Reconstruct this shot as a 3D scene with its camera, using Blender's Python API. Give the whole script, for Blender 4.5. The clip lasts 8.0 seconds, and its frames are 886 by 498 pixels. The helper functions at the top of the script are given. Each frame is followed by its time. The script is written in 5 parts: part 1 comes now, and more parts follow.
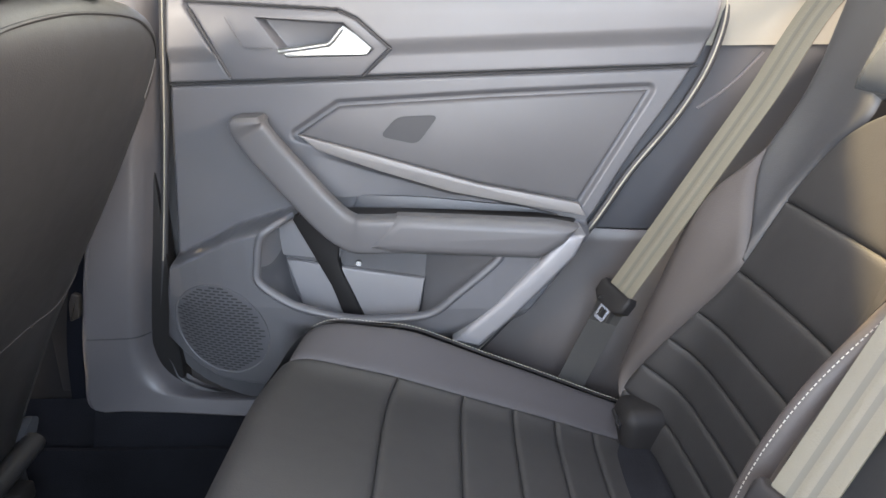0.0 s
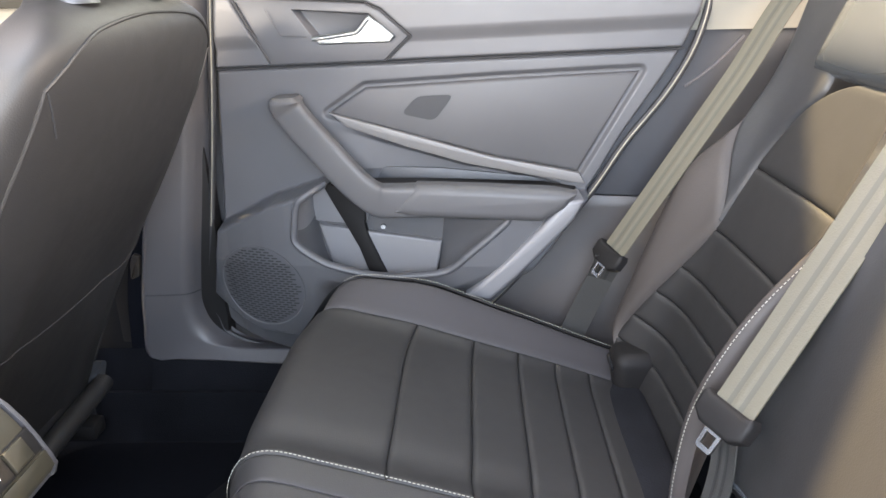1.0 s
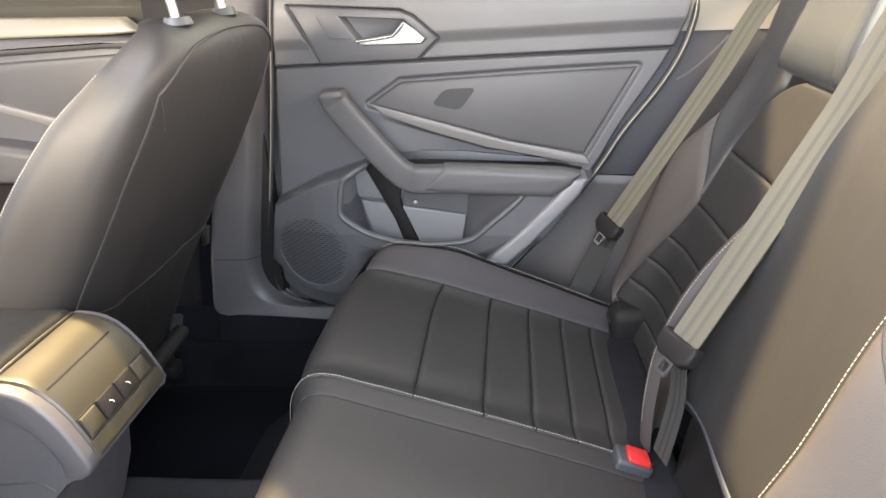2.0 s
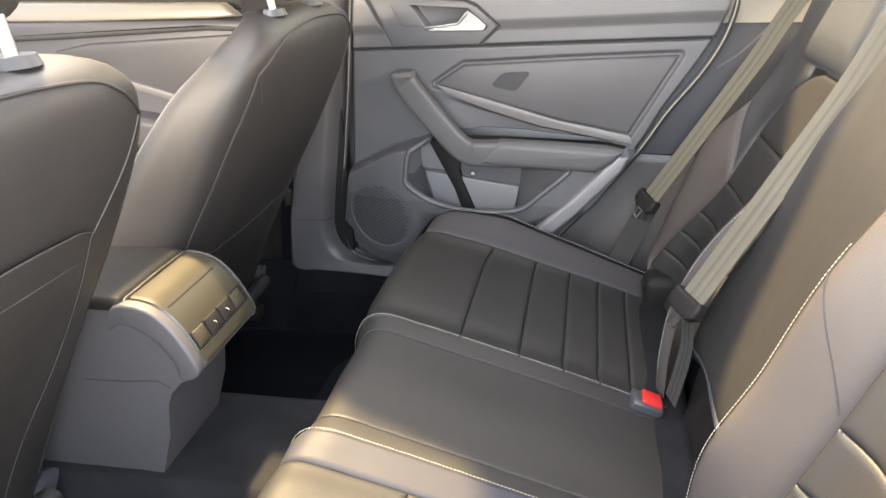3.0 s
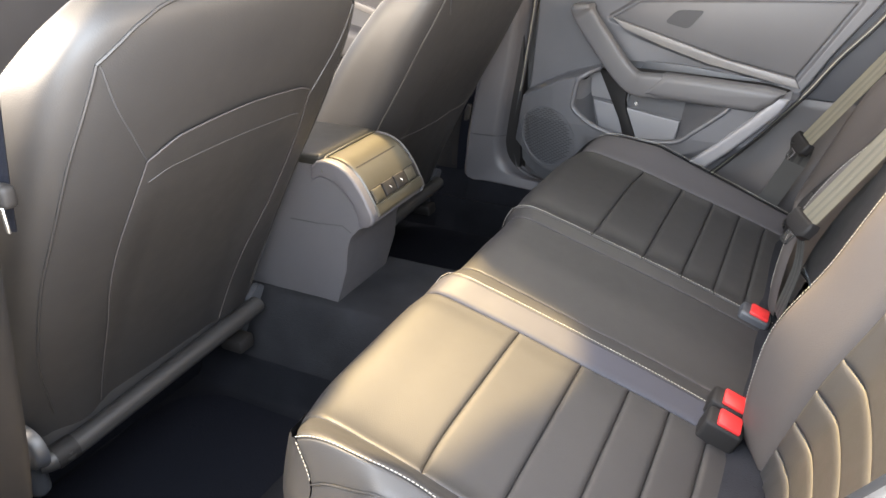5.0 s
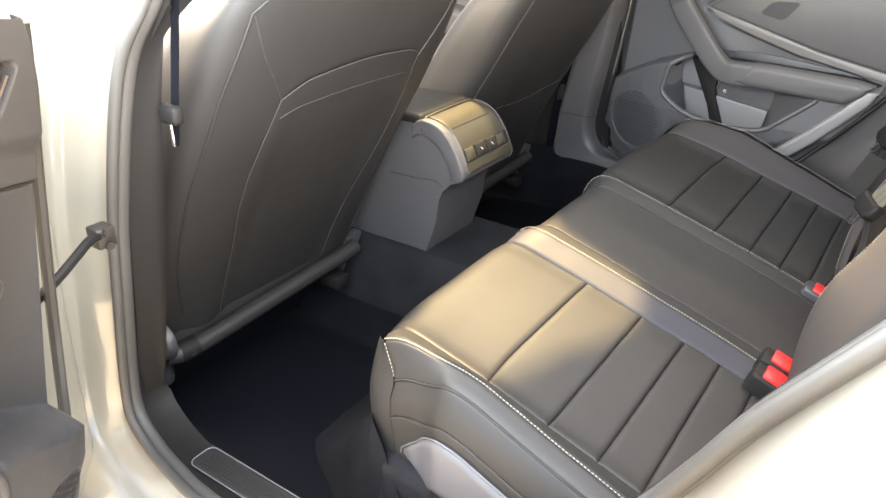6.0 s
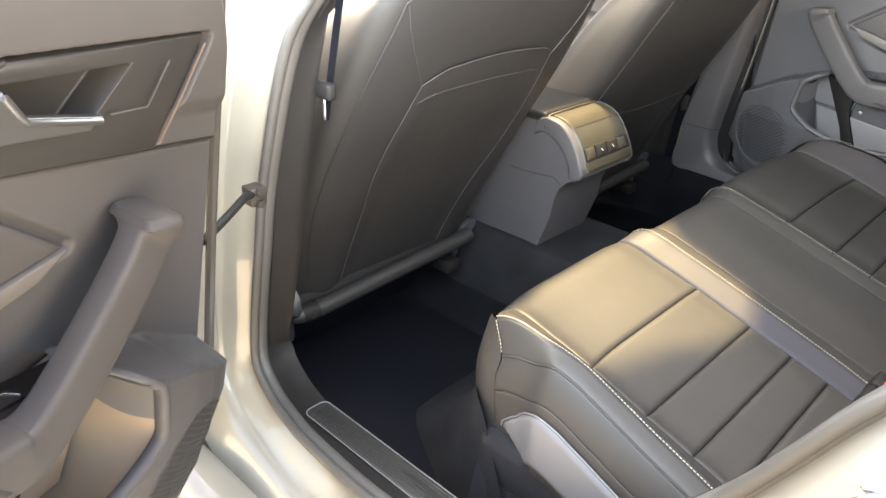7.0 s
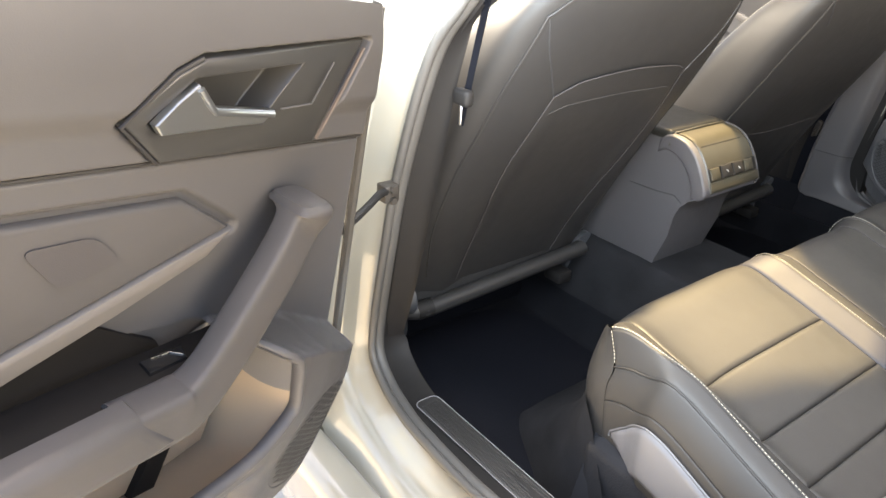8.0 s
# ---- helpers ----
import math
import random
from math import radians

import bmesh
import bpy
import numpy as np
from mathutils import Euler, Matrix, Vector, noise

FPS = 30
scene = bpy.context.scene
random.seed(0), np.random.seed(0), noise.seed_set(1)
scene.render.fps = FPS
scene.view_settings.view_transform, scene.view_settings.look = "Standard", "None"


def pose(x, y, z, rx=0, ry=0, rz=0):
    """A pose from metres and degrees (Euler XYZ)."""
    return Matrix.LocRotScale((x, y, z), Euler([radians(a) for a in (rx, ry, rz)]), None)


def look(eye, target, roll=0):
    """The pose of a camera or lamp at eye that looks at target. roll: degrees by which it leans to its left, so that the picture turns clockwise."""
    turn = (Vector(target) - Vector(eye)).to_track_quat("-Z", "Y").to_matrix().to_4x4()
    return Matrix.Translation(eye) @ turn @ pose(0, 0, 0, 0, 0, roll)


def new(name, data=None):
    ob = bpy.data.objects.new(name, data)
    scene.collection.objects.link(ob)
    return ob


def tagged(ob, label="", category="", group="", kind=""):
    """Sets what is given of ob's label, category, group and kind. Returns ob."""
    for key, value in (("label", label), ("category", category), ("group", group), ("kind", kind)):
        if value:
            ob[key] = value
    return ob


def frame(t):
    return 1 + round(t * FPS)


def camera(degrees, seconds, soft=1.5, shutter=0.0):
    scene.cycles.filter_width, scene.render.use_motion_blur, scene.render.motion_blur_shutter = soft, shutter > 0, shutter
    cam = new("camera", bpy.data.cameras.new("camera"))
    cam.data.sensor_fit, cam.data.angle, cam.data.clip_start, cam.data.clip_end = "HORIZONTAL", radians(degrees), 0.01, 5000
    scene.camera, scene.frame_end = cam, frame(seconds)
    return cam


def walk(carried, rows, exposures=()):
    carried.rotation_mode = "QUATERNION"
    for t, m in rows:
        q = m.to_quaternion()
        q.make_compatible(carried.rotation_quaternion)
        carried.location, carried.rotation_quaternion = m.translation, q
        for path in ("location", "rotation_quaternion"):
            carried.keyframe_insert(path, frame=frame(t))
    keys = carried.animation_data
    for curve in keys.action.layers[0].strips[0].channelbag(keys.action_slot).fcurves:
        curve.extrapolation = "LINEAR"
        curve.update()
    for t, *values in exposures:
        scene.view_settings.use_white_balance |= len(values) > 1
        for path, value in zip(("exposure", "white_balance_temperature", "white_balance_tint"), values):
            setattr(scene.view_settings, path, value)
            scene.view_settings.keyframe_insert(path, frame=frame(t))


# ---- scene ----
cam = camera(62.3, 8.0)
PATH = [
    (0, (0.137, -0.354, 1.023), (0.121, 1.537, 0.373), -0.8),
    (0.5, (0.143, -0.419, 1.022), (0.104, 1.468, 0.358), -1.1),
    (1, (0.154, -0.495, 1.044), (0.071, 1.376, 0.345), -1.6),
    (2.5, (0.216, -0.783, 1.121), (-0.053, 1.046, 0.357), -2.6),
    (3, (0.244, -0.851, 1.136), (-0.129, 0.947, 0.344), -2.4),
    (3.5, (0.288, -0.902, 1.123), (-0.198, 0.856, 0.302), -2.1),
    (4, (0.323, -0.95, 1.121), (-0.284, 0.758, 0.274), -1.8),
    (4.5, (0.341, -0.992, 1.116), (-0.382, 0.659, 0.249), -1.5),
    (6, (0.45, -1.171, 1.113), (-0.569, 0.292, 0.207), 0.3),
    (6.5, (0.468, -1.211, 1.112), (-0.658, 0.171, 0.205), 1.2),
    (7, (0.47, -1.236, 1.112), (-0.76, 0.059, 0.211), 2.0),
    (7.5, (0.474, -1.261, 1.116), (-0.859, -0.067, 0.223), 2.4),
    (8, (0.475, -1.283, 1.117), (-0.942, -0.183, 0.233), 2.5),
]
EXPOSURES = [(0, 3.81, 7100, 16), (1.2, 3.85, 7200, 16), (2.4, 3.50, 7750, 16), (4.7, 3.66, 7700, 16), (5.9, 3.58, 8000, 14), (8, 3.46, 7900, 13)]
walk(cam, [(t, look(eye, target, roll)) for t, eye, target, roll in PATH], EXPOSURES)

# ---- world, sun, exposure ----
SUN_DIR = Vector((-0.24, 0.30, 1.0)).normalized()
world = bpy.data.worlds.new("sky")
scene.world = world
world.use_nodes = True
wn = world.node_tree
sky = wn.nodes.new("ShaderNodeTexSky")
sky.sky_type, sky.sun_disc = "NISHITA", False
sky.dust_density, sky.ozone_density = 3.0, 0.6
sky.sun_elevation = math.asin(SUN_DIR.z)
sky.sun_rotation = math.atan2(SUN_DIR.x, SUN_DIR.y)
wn.links.new(sky.outputs[0], wn.nodes["Background"].inputs[0])
wn.nodes["Background"].inputs[1].default_value = 0.10
sun = new("sun", bpy.data.lights.new("sun", "SUN"))
sun.data.energy, sun.data.angle, sun.data.color = 2.6, radians(3.0), (1.0, 0.81, 0.44)
sun.matrix_world = look(SUN_DIR * 20, (0, 0, 0))
# skylight that falls in over the sill of the near rear door
skylight = new("skylight", bpy.data.lights.new("skylight", "AREA"))
skylight.data.shape, skylight.data.size, skylight.data.size_y = "RECTANGLE", 1.2, 0.30
skylight.data.energy, skylight.data.color = 2.8, (0.64, 0.81, 1.0)
skylight.matrix_world = look((0.25, -0.775, 1.08), (0.26, 0.62, 0.42))
# brighter daylight in the front half of that opening
door_light = new("door_light", bpy.data.lights.new("door_light", "AREA"))
door_light.data.shape, door_light.data.size, door_light.data.size_y = "RECTANGLE", 0.60, 0.60
door_light.data.energy, door_light.data.color = 0.48, (0.70, 0.84, 1.0)
door_light.matrix_world = look((0.04, -0.772, 0.84), (-0.2, 0.3, 0.60))
# fill lamp added under the roof's front cut-out to brighten the cabin from above
roof_fill = new("roof_fill", bpy.data.lights.new("roof_fill", "AREA"))
roof_fill.data.shape, roof_fill.data.size, roof_fill.data.size_y = "RECTANGLE", 0.42, 0.50
roof_fill.data.energy, roof_fill.data.color = 0.7, (0.70, 0.85, 1.0)
roof_fill.matrix_world = look((-0.30, -0.10, 1.365), (-0.29, -0.10, 0.3))
# daylight through the rear screen
rear_light = new("rear_light", bpy.data.lights.new("rear_light", "AREA"))
rear_light.data.shape, rear_light.data.size, rear_light.data.size_y = "RECTANGLE", 1.1, 0.22
rear_light.data.energy, rear_light.data.color = 3.6, (1.0, 0.91, 0.79)
rear_light.matrix_world = look((1.16, 0.0, 1.24), (-0.4, 0.1, 0.88))
# lamp added for far rear window daylight, set before the opaque side panel
far_window_fill = new("far_window_fill", bpy.data.lights.new("far_window_fill", "AREA"))
far_window_fill.data.shape, far_window_fill.data.size, far_window_fill.data.size_y = "RECTANGLE", 0.95, 0.22
far_window_fill.data.energy, far_window_fill.data.color = 0.6, (0.88, 1.0, 0.95)
far_window_fill.matrix_world = look((0.20, 0.675, 1.21), (0.15, -0.3, 0.70))
# daylight in the opening of the driver's window
window_light = new("window_light", bpy.data.lights.new("window_light", "AREA"))
window_light.data.shape, window_light.data.size, window_light.data.size_y = "RECTANGLE", 0.9, 0.28
window_light.data.energy, window_light.data.color = 5.0, (1.0, 0.95, 0.84)
window_light.matrix_world = look((-0.85, -0.74, 1.20), (-0.45, 0.30, 0.80))


# ---- materials ----
def material(name, color, rough=0.5, metal=0.0, spec=0.5, grain=0.0, grain_scale=900.0, vary=0.15, vary_scale=6.0, coat=0.0, tint=None, wrinkle=0.0, wear=0.06):
    m = bpy.data.materials.new(name)
    m.use_nodes = True
    n, l = m.node_tree.nodes, m.node_tree.links
    b = n["Principled BSDF"]
    b.inputs["Roughness"].default_value, b.inputs["Metallic"].default_value = rough, metal
    b.inputs["Specular IOR Level"].default_value, b.inputs["Coat Weight"].default_value = spec, coat
    co = n.new("ShaderNodeTexCoord")
    big = n.new("ShaderNodeTexNoise")
    big.inputs["Scale"].default_value, big.inputs["Detail"].default_value = vary_scale, 5.0
    l.new(co.outputs["Object"], big.inputs["Vector"])
    mix = n.new("ShaderNodeMix")
    mix.data_type = "RGBA"
    dark = [c * (1 - vary) for c in color]
    light = [min(1, c * (1 + vary)) for c in (tint or color)]
    mix.inputs[6].default_value, mix.inputs[7].default_value = (*dark, 1), (*light, 1)
    l.new(big.outputs["Fac"], mix.inputs[0])
    l.new(mix.outputs[2], b.inputs["Base Color"])
    rr = n.new("ShaderNodeMapRange")
    rr.inputs["To Min"].default_value, rr.inputs["To Max"].default_value = max(0.02, rough - wear), min(1, rough + wear)
    fine = n.new("ShaderNodeTexNoise")
    fine.inputs["Scale"].default_value, fine.inputs["Detail"].default_value = 45.0, 6.0
    l.new(co.outputs["Object"], fine.inputs["Vector"])
    l.new(fine.outputs["Fac"], rr.inputs["Value"])
    l.new(rr.outputs[0], b.inputs["Roughness"])
    if grain:
        v = n.new("ShaderNodeTexVoronoi")
        v.inputs["Scale"].default_value = grain_scale
        l.new(co.outputs["Object"], v.inputs["Vector"])
        bump = n.new("ShaderNodeBump")
        bump.inputs["Strength"].default_value, bump.inputs["Distance"].default_value = grain, 0.0004
        l.new(v.outputs["Distance"], bump.inputs["Height"])
        l.new(bump.outputs[0], b.inputs["Normal"])
        if wrinkle:
            soft = n.new("ShaderNodeTexNoise")
            soft.inputs["Scale"].default_value, soft.inputs["Detail"].default_value = 26.0, 3.0
            l.new(co.outputs["Object"], soft.inputs["Vector"])
            wave = n.new("ShaderNodeBump")
            wave.inputs["Strength"].default_value, wave.inputs["Distance"].default_value = wrinkle, 0.003
            l.new(soft.outputs["Fac"], wave.inputs["Height"])
            l.new(wave.outputs[0], bump.inputs["Normal"])
    return m


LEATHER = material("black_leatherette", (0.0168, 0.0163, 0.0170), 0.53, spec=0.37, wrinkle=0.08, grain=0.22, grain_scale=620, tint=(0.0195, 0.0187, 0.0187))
SMOOTH_LEATHER = material("smooth_black_leatherette", (0.045, 0.049, 0.054), 0.24, spec=0.6, grain_scale=620)
LILAC = material("lilac_grey_leatherette", (0.027, 0.0275, 0.0345), 0.58, spec=0.24, wrinkle=0.12, grain=0.2, grain_scale=620)
SHOULDER = material("slate_leatherette", (0.026, 0.0265, 0.029), 0.42, spec=0.4, wrinkle=0.2, grain=0.2, grain_scale=620)
WARM_BOLSTER = material("taupe_leatherette", (0.046, 0.0395, 0.0370), 0.52, spec=0.30, wrinkle=0.12, grain=0.2, grain_scale=620)
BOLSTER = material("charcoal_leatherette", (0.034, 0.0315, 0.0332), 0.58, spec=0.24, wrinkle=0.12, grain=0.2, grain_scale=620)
THREAD = material("cream_thread", (0.30, 0.285, 0.245), 0.8)
DOOR_PLASTIC = material("dark_grey_door_plastic", (0.076, 0.076, 0.081), 0.42, spec=0.36, grain=0.12, grain_scale=1100)
SOFT_TOUCH = material("soft_touch_vinyl", (0.073, 0.071, 0.073), 0.44, spec=0.30, grain=0.14, grain_scale=900)
HARD_PLASTIC = material("hard_black_plastic", (0.035, 0.037, 0.042), 0.40, grain=0.25, grain_scale=1200)
GREY_PLASTIC = material("grey_trim_plastic", (0.152, 0.150, 0.156), 0.38, grain=0.25, grain_scale=1200)
SILVER_TRIM = material("matte_silver_trim", (0.135, 0.128, 0.124), 0.48)
CHROME = material("satin_chrome", (0.34, 0.36, 0.37), 0.30, metal=0.9, vary=0.02, wear=0.005)
STEEL = material("bright_steel", (0.6, 0.6, 0.6), 0.25, metal=1.0)
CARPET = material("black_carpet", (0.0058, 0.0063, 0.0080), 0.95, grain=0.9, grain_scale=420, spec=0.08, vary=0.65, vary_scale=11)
# same carpet in a lighter copy for the better lit tunnel
LIT_TUNNEL_CARPET = material("lit_tunnel_carpet", (0.0125, 0.0128, 0.0145), 0.95, grain=0.9, grain_scale=420, spec=0.08, vary=0.6, vary_scale=14)
# floor carpet made paler and bluer for the light from the open door
LIT_RISER_CARPET = material("lit_riser_carpet", (0.0125, 0.0130, 0.0155), 0.95, grain=0.9, grain_scale=420, spec=0.08, vary=0.6, vary_scale=14)
WEBBING = material("grey_beige_belt_webbing", (0.086, 0.078, 0.057), 0.6, grain=0.5, grain_scale=500)
WEB_DARK = material("dark_belt_webbing", (0.016, 0.016, 0.016), 0.7, grain=0.5, grain_scale=500)
RED = material("red_buckle_plastic", (0.45, 0.022, 0.022), 0.35)
PAINT = material("white_car_paint", (0.245, 0.232, 0.198), 0.22, coat=0.8, vary=0.02)
RUBBER = material("rubber_door_seal", (0.055, 0.052, 0.049), 0.55)
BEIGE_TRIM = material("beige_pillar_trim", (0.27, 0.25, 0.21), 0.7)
CONSOLE_TRIM = material("bronze_grey_console_trim", (0.024, 0.0205, 0.013), 0.42)
GROUND = material("grey_concrete_ground", (0.56, 0.54, 0.51), 0.8, vary=0.2, vary_scale=1.5, grain=0.4, grain_scale=300)
GLOSS_BLACK = material("gloss_black_plastic", (0.012, 0.012, 0.013), 0.15)
LID_LEATHER = material("black_lid_leatherette", (0.010, 0.0098, 0.0085), 0.55, spec=0.22, wrinkle=0.08, grain=0.22, grain_scale=620)
MATTE_BLACK = material("matte_black_patch", (0.020, 0.020, 0.022), 0.6)
ICON = material("pale_icon_print", (0.6, 0.6, 0.6), 0.5)
MAT_BLACK = material("black_floor_mat", (0.0045, 0.005, 0.0072), 0.95, spec=0.05, grain=0.9, grain_scale=380)
STRIPE = material("belt_stripe", (0.062, 0.058, 0.046), 0.65)
QUARTER = material("purple_grey_side_trim", (0.060, 0.0575, 0.061), 0.42, spec=0.4, grain=0.3, grain_scale=1100)
QUARTER_SLATE = material("slate_side_trim", (0.017, 0.0185, 0.023), 0.45, spec=0.25, grain=0.3, grain_scale=1100)
# browner lower panel, base colour raised to hold the sheen of light on it
QUARTER_LOW = material("brown_sheen_side_trim", (0.046, 0.041, 0.040), 0.42, spec=0.4, grain=0.3, grain_scale=1100)
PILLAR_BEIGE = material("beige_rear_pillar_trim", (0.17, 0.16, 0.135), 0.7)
LAP_WEB = material("charcoal_lap_webbing", (0.034, 0.033, 0.031), 0.65, grain=0.5, grain_scale=500)
CONSOLE_GREY = material("lilac_grey_console_plastic", (0.050, 0.0485, 0.053), 0.52, grain=0.3, grain_scale=1200)
CHEEK = material("pale_lilac_console_rim", (0.052, 0.0495, 0.054), 0.50, grain=0.2, grain_scale=1200)
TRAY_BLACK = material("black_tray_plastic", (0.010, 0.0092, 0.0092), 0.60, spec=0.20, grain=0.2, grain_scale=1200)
SILL_BLACK = material("black_sill_plastic", (0.020, 0.019, 0.019), 0.45, spec=0.4, grain=0.2, grain_scale=1200)
PAD_GREY = material("pale_grey_leatherette", (0.082, 0.083, 0.093), 0.42, grain=0.2, grain_scale=700)
PLATE_DARK = material("dark_satin_handle_plate", (0.038, 0.039, 0.040), 0.30, spec=0.5)
TAUPE = material("taupe_edge_line", (0.115, 0.092, 0.080), 0.45)
PALE_STRIP = material("pale_satin_strip", (0.20, 0.185, 0.15), 0.35, vary=0.05)
TINTED_GLASS = material("tinted_glass", (0.055, 0.052, 0.045), 0.06, spec=0.5, vary=0.05)
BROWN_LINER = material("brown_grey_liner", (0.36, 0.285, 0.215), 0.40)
DARK_STEEL = material("dark_grey_steel", (0.035, 0.030, 0.026), 0.5, metal=0.4)


# ---- mesh helpers ----
def mesh_object(name, bm, mat, parent=None, label="", smooth=True, sharp=42):
    me = bpy.data.meshes.new(name)
    bmesh.ops.recalc_face_normals(bm, faces=bm.faces[:])
    bm.to_mesh(me)
    bm.free()
    if smooth:
        me.polygons.foreach_set("use_smooth", [True] * len(me.polygons))
        me.set_sharp_from_angle(angle=radians(sharp))
    me.materials.append(mat)
    ob = new(name, me)
    if parent:
        ob.parent = parent
        ob.matrix_parent_inverse = parent.matrix_basis.inverted()
    if label:
        tagged(ob, label)
    return ob


def part(name, bm, mat, parent, label="", smooth=True, sharp=42):
    return mesh_object(name, bm, mat, parent, label, smooth, sharp)


def thing(name, at, label, category, group="", kind=""):
    ob = new(name)
    ob.location = at
    bpy.context.view_layer.update()
    ob.empty_display_size = 0.05
    return tagged(ob, label, category, group, kind)


def grid(fn, us, vs, closed=False):
    """A sheet of quads from fn(u, v)."""
    bm = bmesh.new()
    rows = [[bm.verts.new(fn(u, v)) for u in us] for v in vs]
    k = len(us)
    for a, b in zip(rows, rows[1:]):
        for i in range(k if closed else k - 1):
            j = (i + 1) % k
            bm.faces.new((a[i], a[j], b[j], b[i]))
    if closed:
        bm.faces.new(rows[0])
        bm.faces.new(rows[-1])
    return bm


def lin(a, b, n):
    return [a + (b - a) * i / n for i in range(n + 1)]


def smooth_step(x):
    x = max(0.0, min(1.0, x))
    return x * x * (3 - 2 * x)


def table(points):
    """A smooth function through (x, value) points."""
    def f(x):
        if x <= points[0][0]:
            return points[0][1]
        for (a, va), (b, vb) in zip(points, points[1:]):
            if x <= b:
                i = points.index((a, va))
                k = (x - a) / (b - a)
                pa = points[max(0, i - 1)]
                pb = points[min(len(points) - 1, i + 2)]
                ma = (vb - pa[1]) / (b - pa[0]) * (b - a) if b != pa[0] else 0
                mb = (pb[1] - va) / (pb[0] - a) * (b - a) if pb[0] != a else 0
                return ((2 * k**3 - 3 * k**2 + 1) * va + (k**3 - 2 * k**2 + k) * ma + (-2 * k**3 + 3 * k**2) * vb + (k**3 - k**2) * mb)
        return points[-1][1]
    return f


def tube(points, radius, sides=8, closed=False, flat=1.0):
    """A round bar along points; radius may be a list."""
    bm = bmesh.new()
    pts = [Vector(p) for p in points]
    rings = []
    n = len(pts)
    prev = None
    for i, p in enumerate(pts):
        if closed:
            t = (pts[(i + 1) % n] - pts[i - 1]).normalized()
        else:
            t = (pts[min(n - 1, i + 1)] - pts[max(0, i - 1)]).normalized()
        if prev is None:
            side = t.orthogonal().normalized()
        else:
            side = (prev - t * prev.dot(t)).normalized()
        prev = side
        up = t.cross(side)
        r = radius[i] if isinstance(radius, (list, tuple)) else radius
        rings.append([bm.verts.new(p + (side * math.cos(a) + up * math.sin(a) * flat) * r) for a in [2 * math.pi * k / sides for k in range(sides)]])
    pairs = list(zip(rings, rings[1:])) + ([(rings[-1], rings[0])] if closed else [])
    for a, b in pairs:
        for k in range(sides):
            bm.faces.new((a[k], a[(k + 1) % sides], b[(k + 1) % sides], b[k]))
    if not closed:
        bm.faces.new(rings[0])
        bm.faces.new(rings[-1])
    return bm


def curve_through(pts, n=8):
    """More points along a smooth line through pts."""
    pts = [Vector(p) for p in pts]
    out = []
    for i in range(len(pts) - 1):
        a, b, c, d = pts[max(0, i - 1)], pts[i], pts[i + 1], pts[min(len(pts) - 1, i + 2)]
        for k in range(n):
            t = k / n
            out.append(0.5 * ((2 * b) + (c - a) * t + (2 * a - 5 * b + 4 * c - d) * t * t + (3 * b - a - 3 * c + d) * t**3))
    out.append(pts[-1])
    return out


def sweep(points, width, depth, place, e=0.45, sides=20):
    """A squarish bar along (u, v, d) points of a wall: width along the wall, depth out of it; both may be lists."""
    bm = bmesh.new()
    pts = [Vector(p) for p in points]
    rings = []
    for i, p in enumerate(pts):
        t = pts[min(i + 1, len(pts) - 1)] - pts[max(i - 1, 0)]
        t = Vector((t.x, t.y, 0)).normalized()
        w = width[i] if isinstance(width, list) else width
        h = depth[i] if isinstance(depth, list) else depth
        ring = []
        for k in range(sides):
            a = 2 * math.pi * k / sides
            c, s = math.cos(a), math.sin(a)
            o = math.copysign(abs(c) ** e, c) * w / 2
            ring.append(bm.verts.new(place(p.x - t.y * o, p.y + t.x * o, p.z + math.copysign(abs(s) ** e, s) * h / 2)))
        rings.append(ring)
    for a, b in zip(rings, rings[1:]):
        for k in range(sides):
            bm.faces.new((a[k], a[(k + 1) % sides], b[(k + 1) % sides], b[k]))
    bm.faces.new(rings[0])
    bm.faces.new(rings[-1])
    return bm


def ring_plate(outer, holes, z0, z1):
    """A flat plate with openings, between two heights."""
    bm = bmesh.new()
    edges = []
    for loop in (outer, *holes):
        vs = [bm.verts.new((x, y, z0)) for x, y in loop]
        edges += [bm.edges.new((a, b)) for a, b in zip(vs, vs[1:] + vs[:1])]
    bmesh.ops.triangle_fill(bm, use_beauty=True, edges=edges)
    up = bmesh.ops.extrude_face_region(bm, geom=bm.faces[:])
    bmesh.ops.translate(bm, verts=[v for v in up["geom"] if isinstance(v, bmesh.types.BMVert)], vec=(0, 0, z1 - z0))
    return bm


def rounded(x0, x1, y0, y1, r, n=8):
    out = []
    for cx, cy, a0 in ((x1 - r, y1 - r, 0), (x0 + r, y1 - r, 90), (x0 + r, y0 + r, 180), (x1 - r, y0 + r, 270)):
        out += [(cx + r * math.cos(radians(a0 + 90 * k / n)), cy + r * math.sin(radians(a0 + 90 * k / n))) for k in range(n + 1)]
    return out


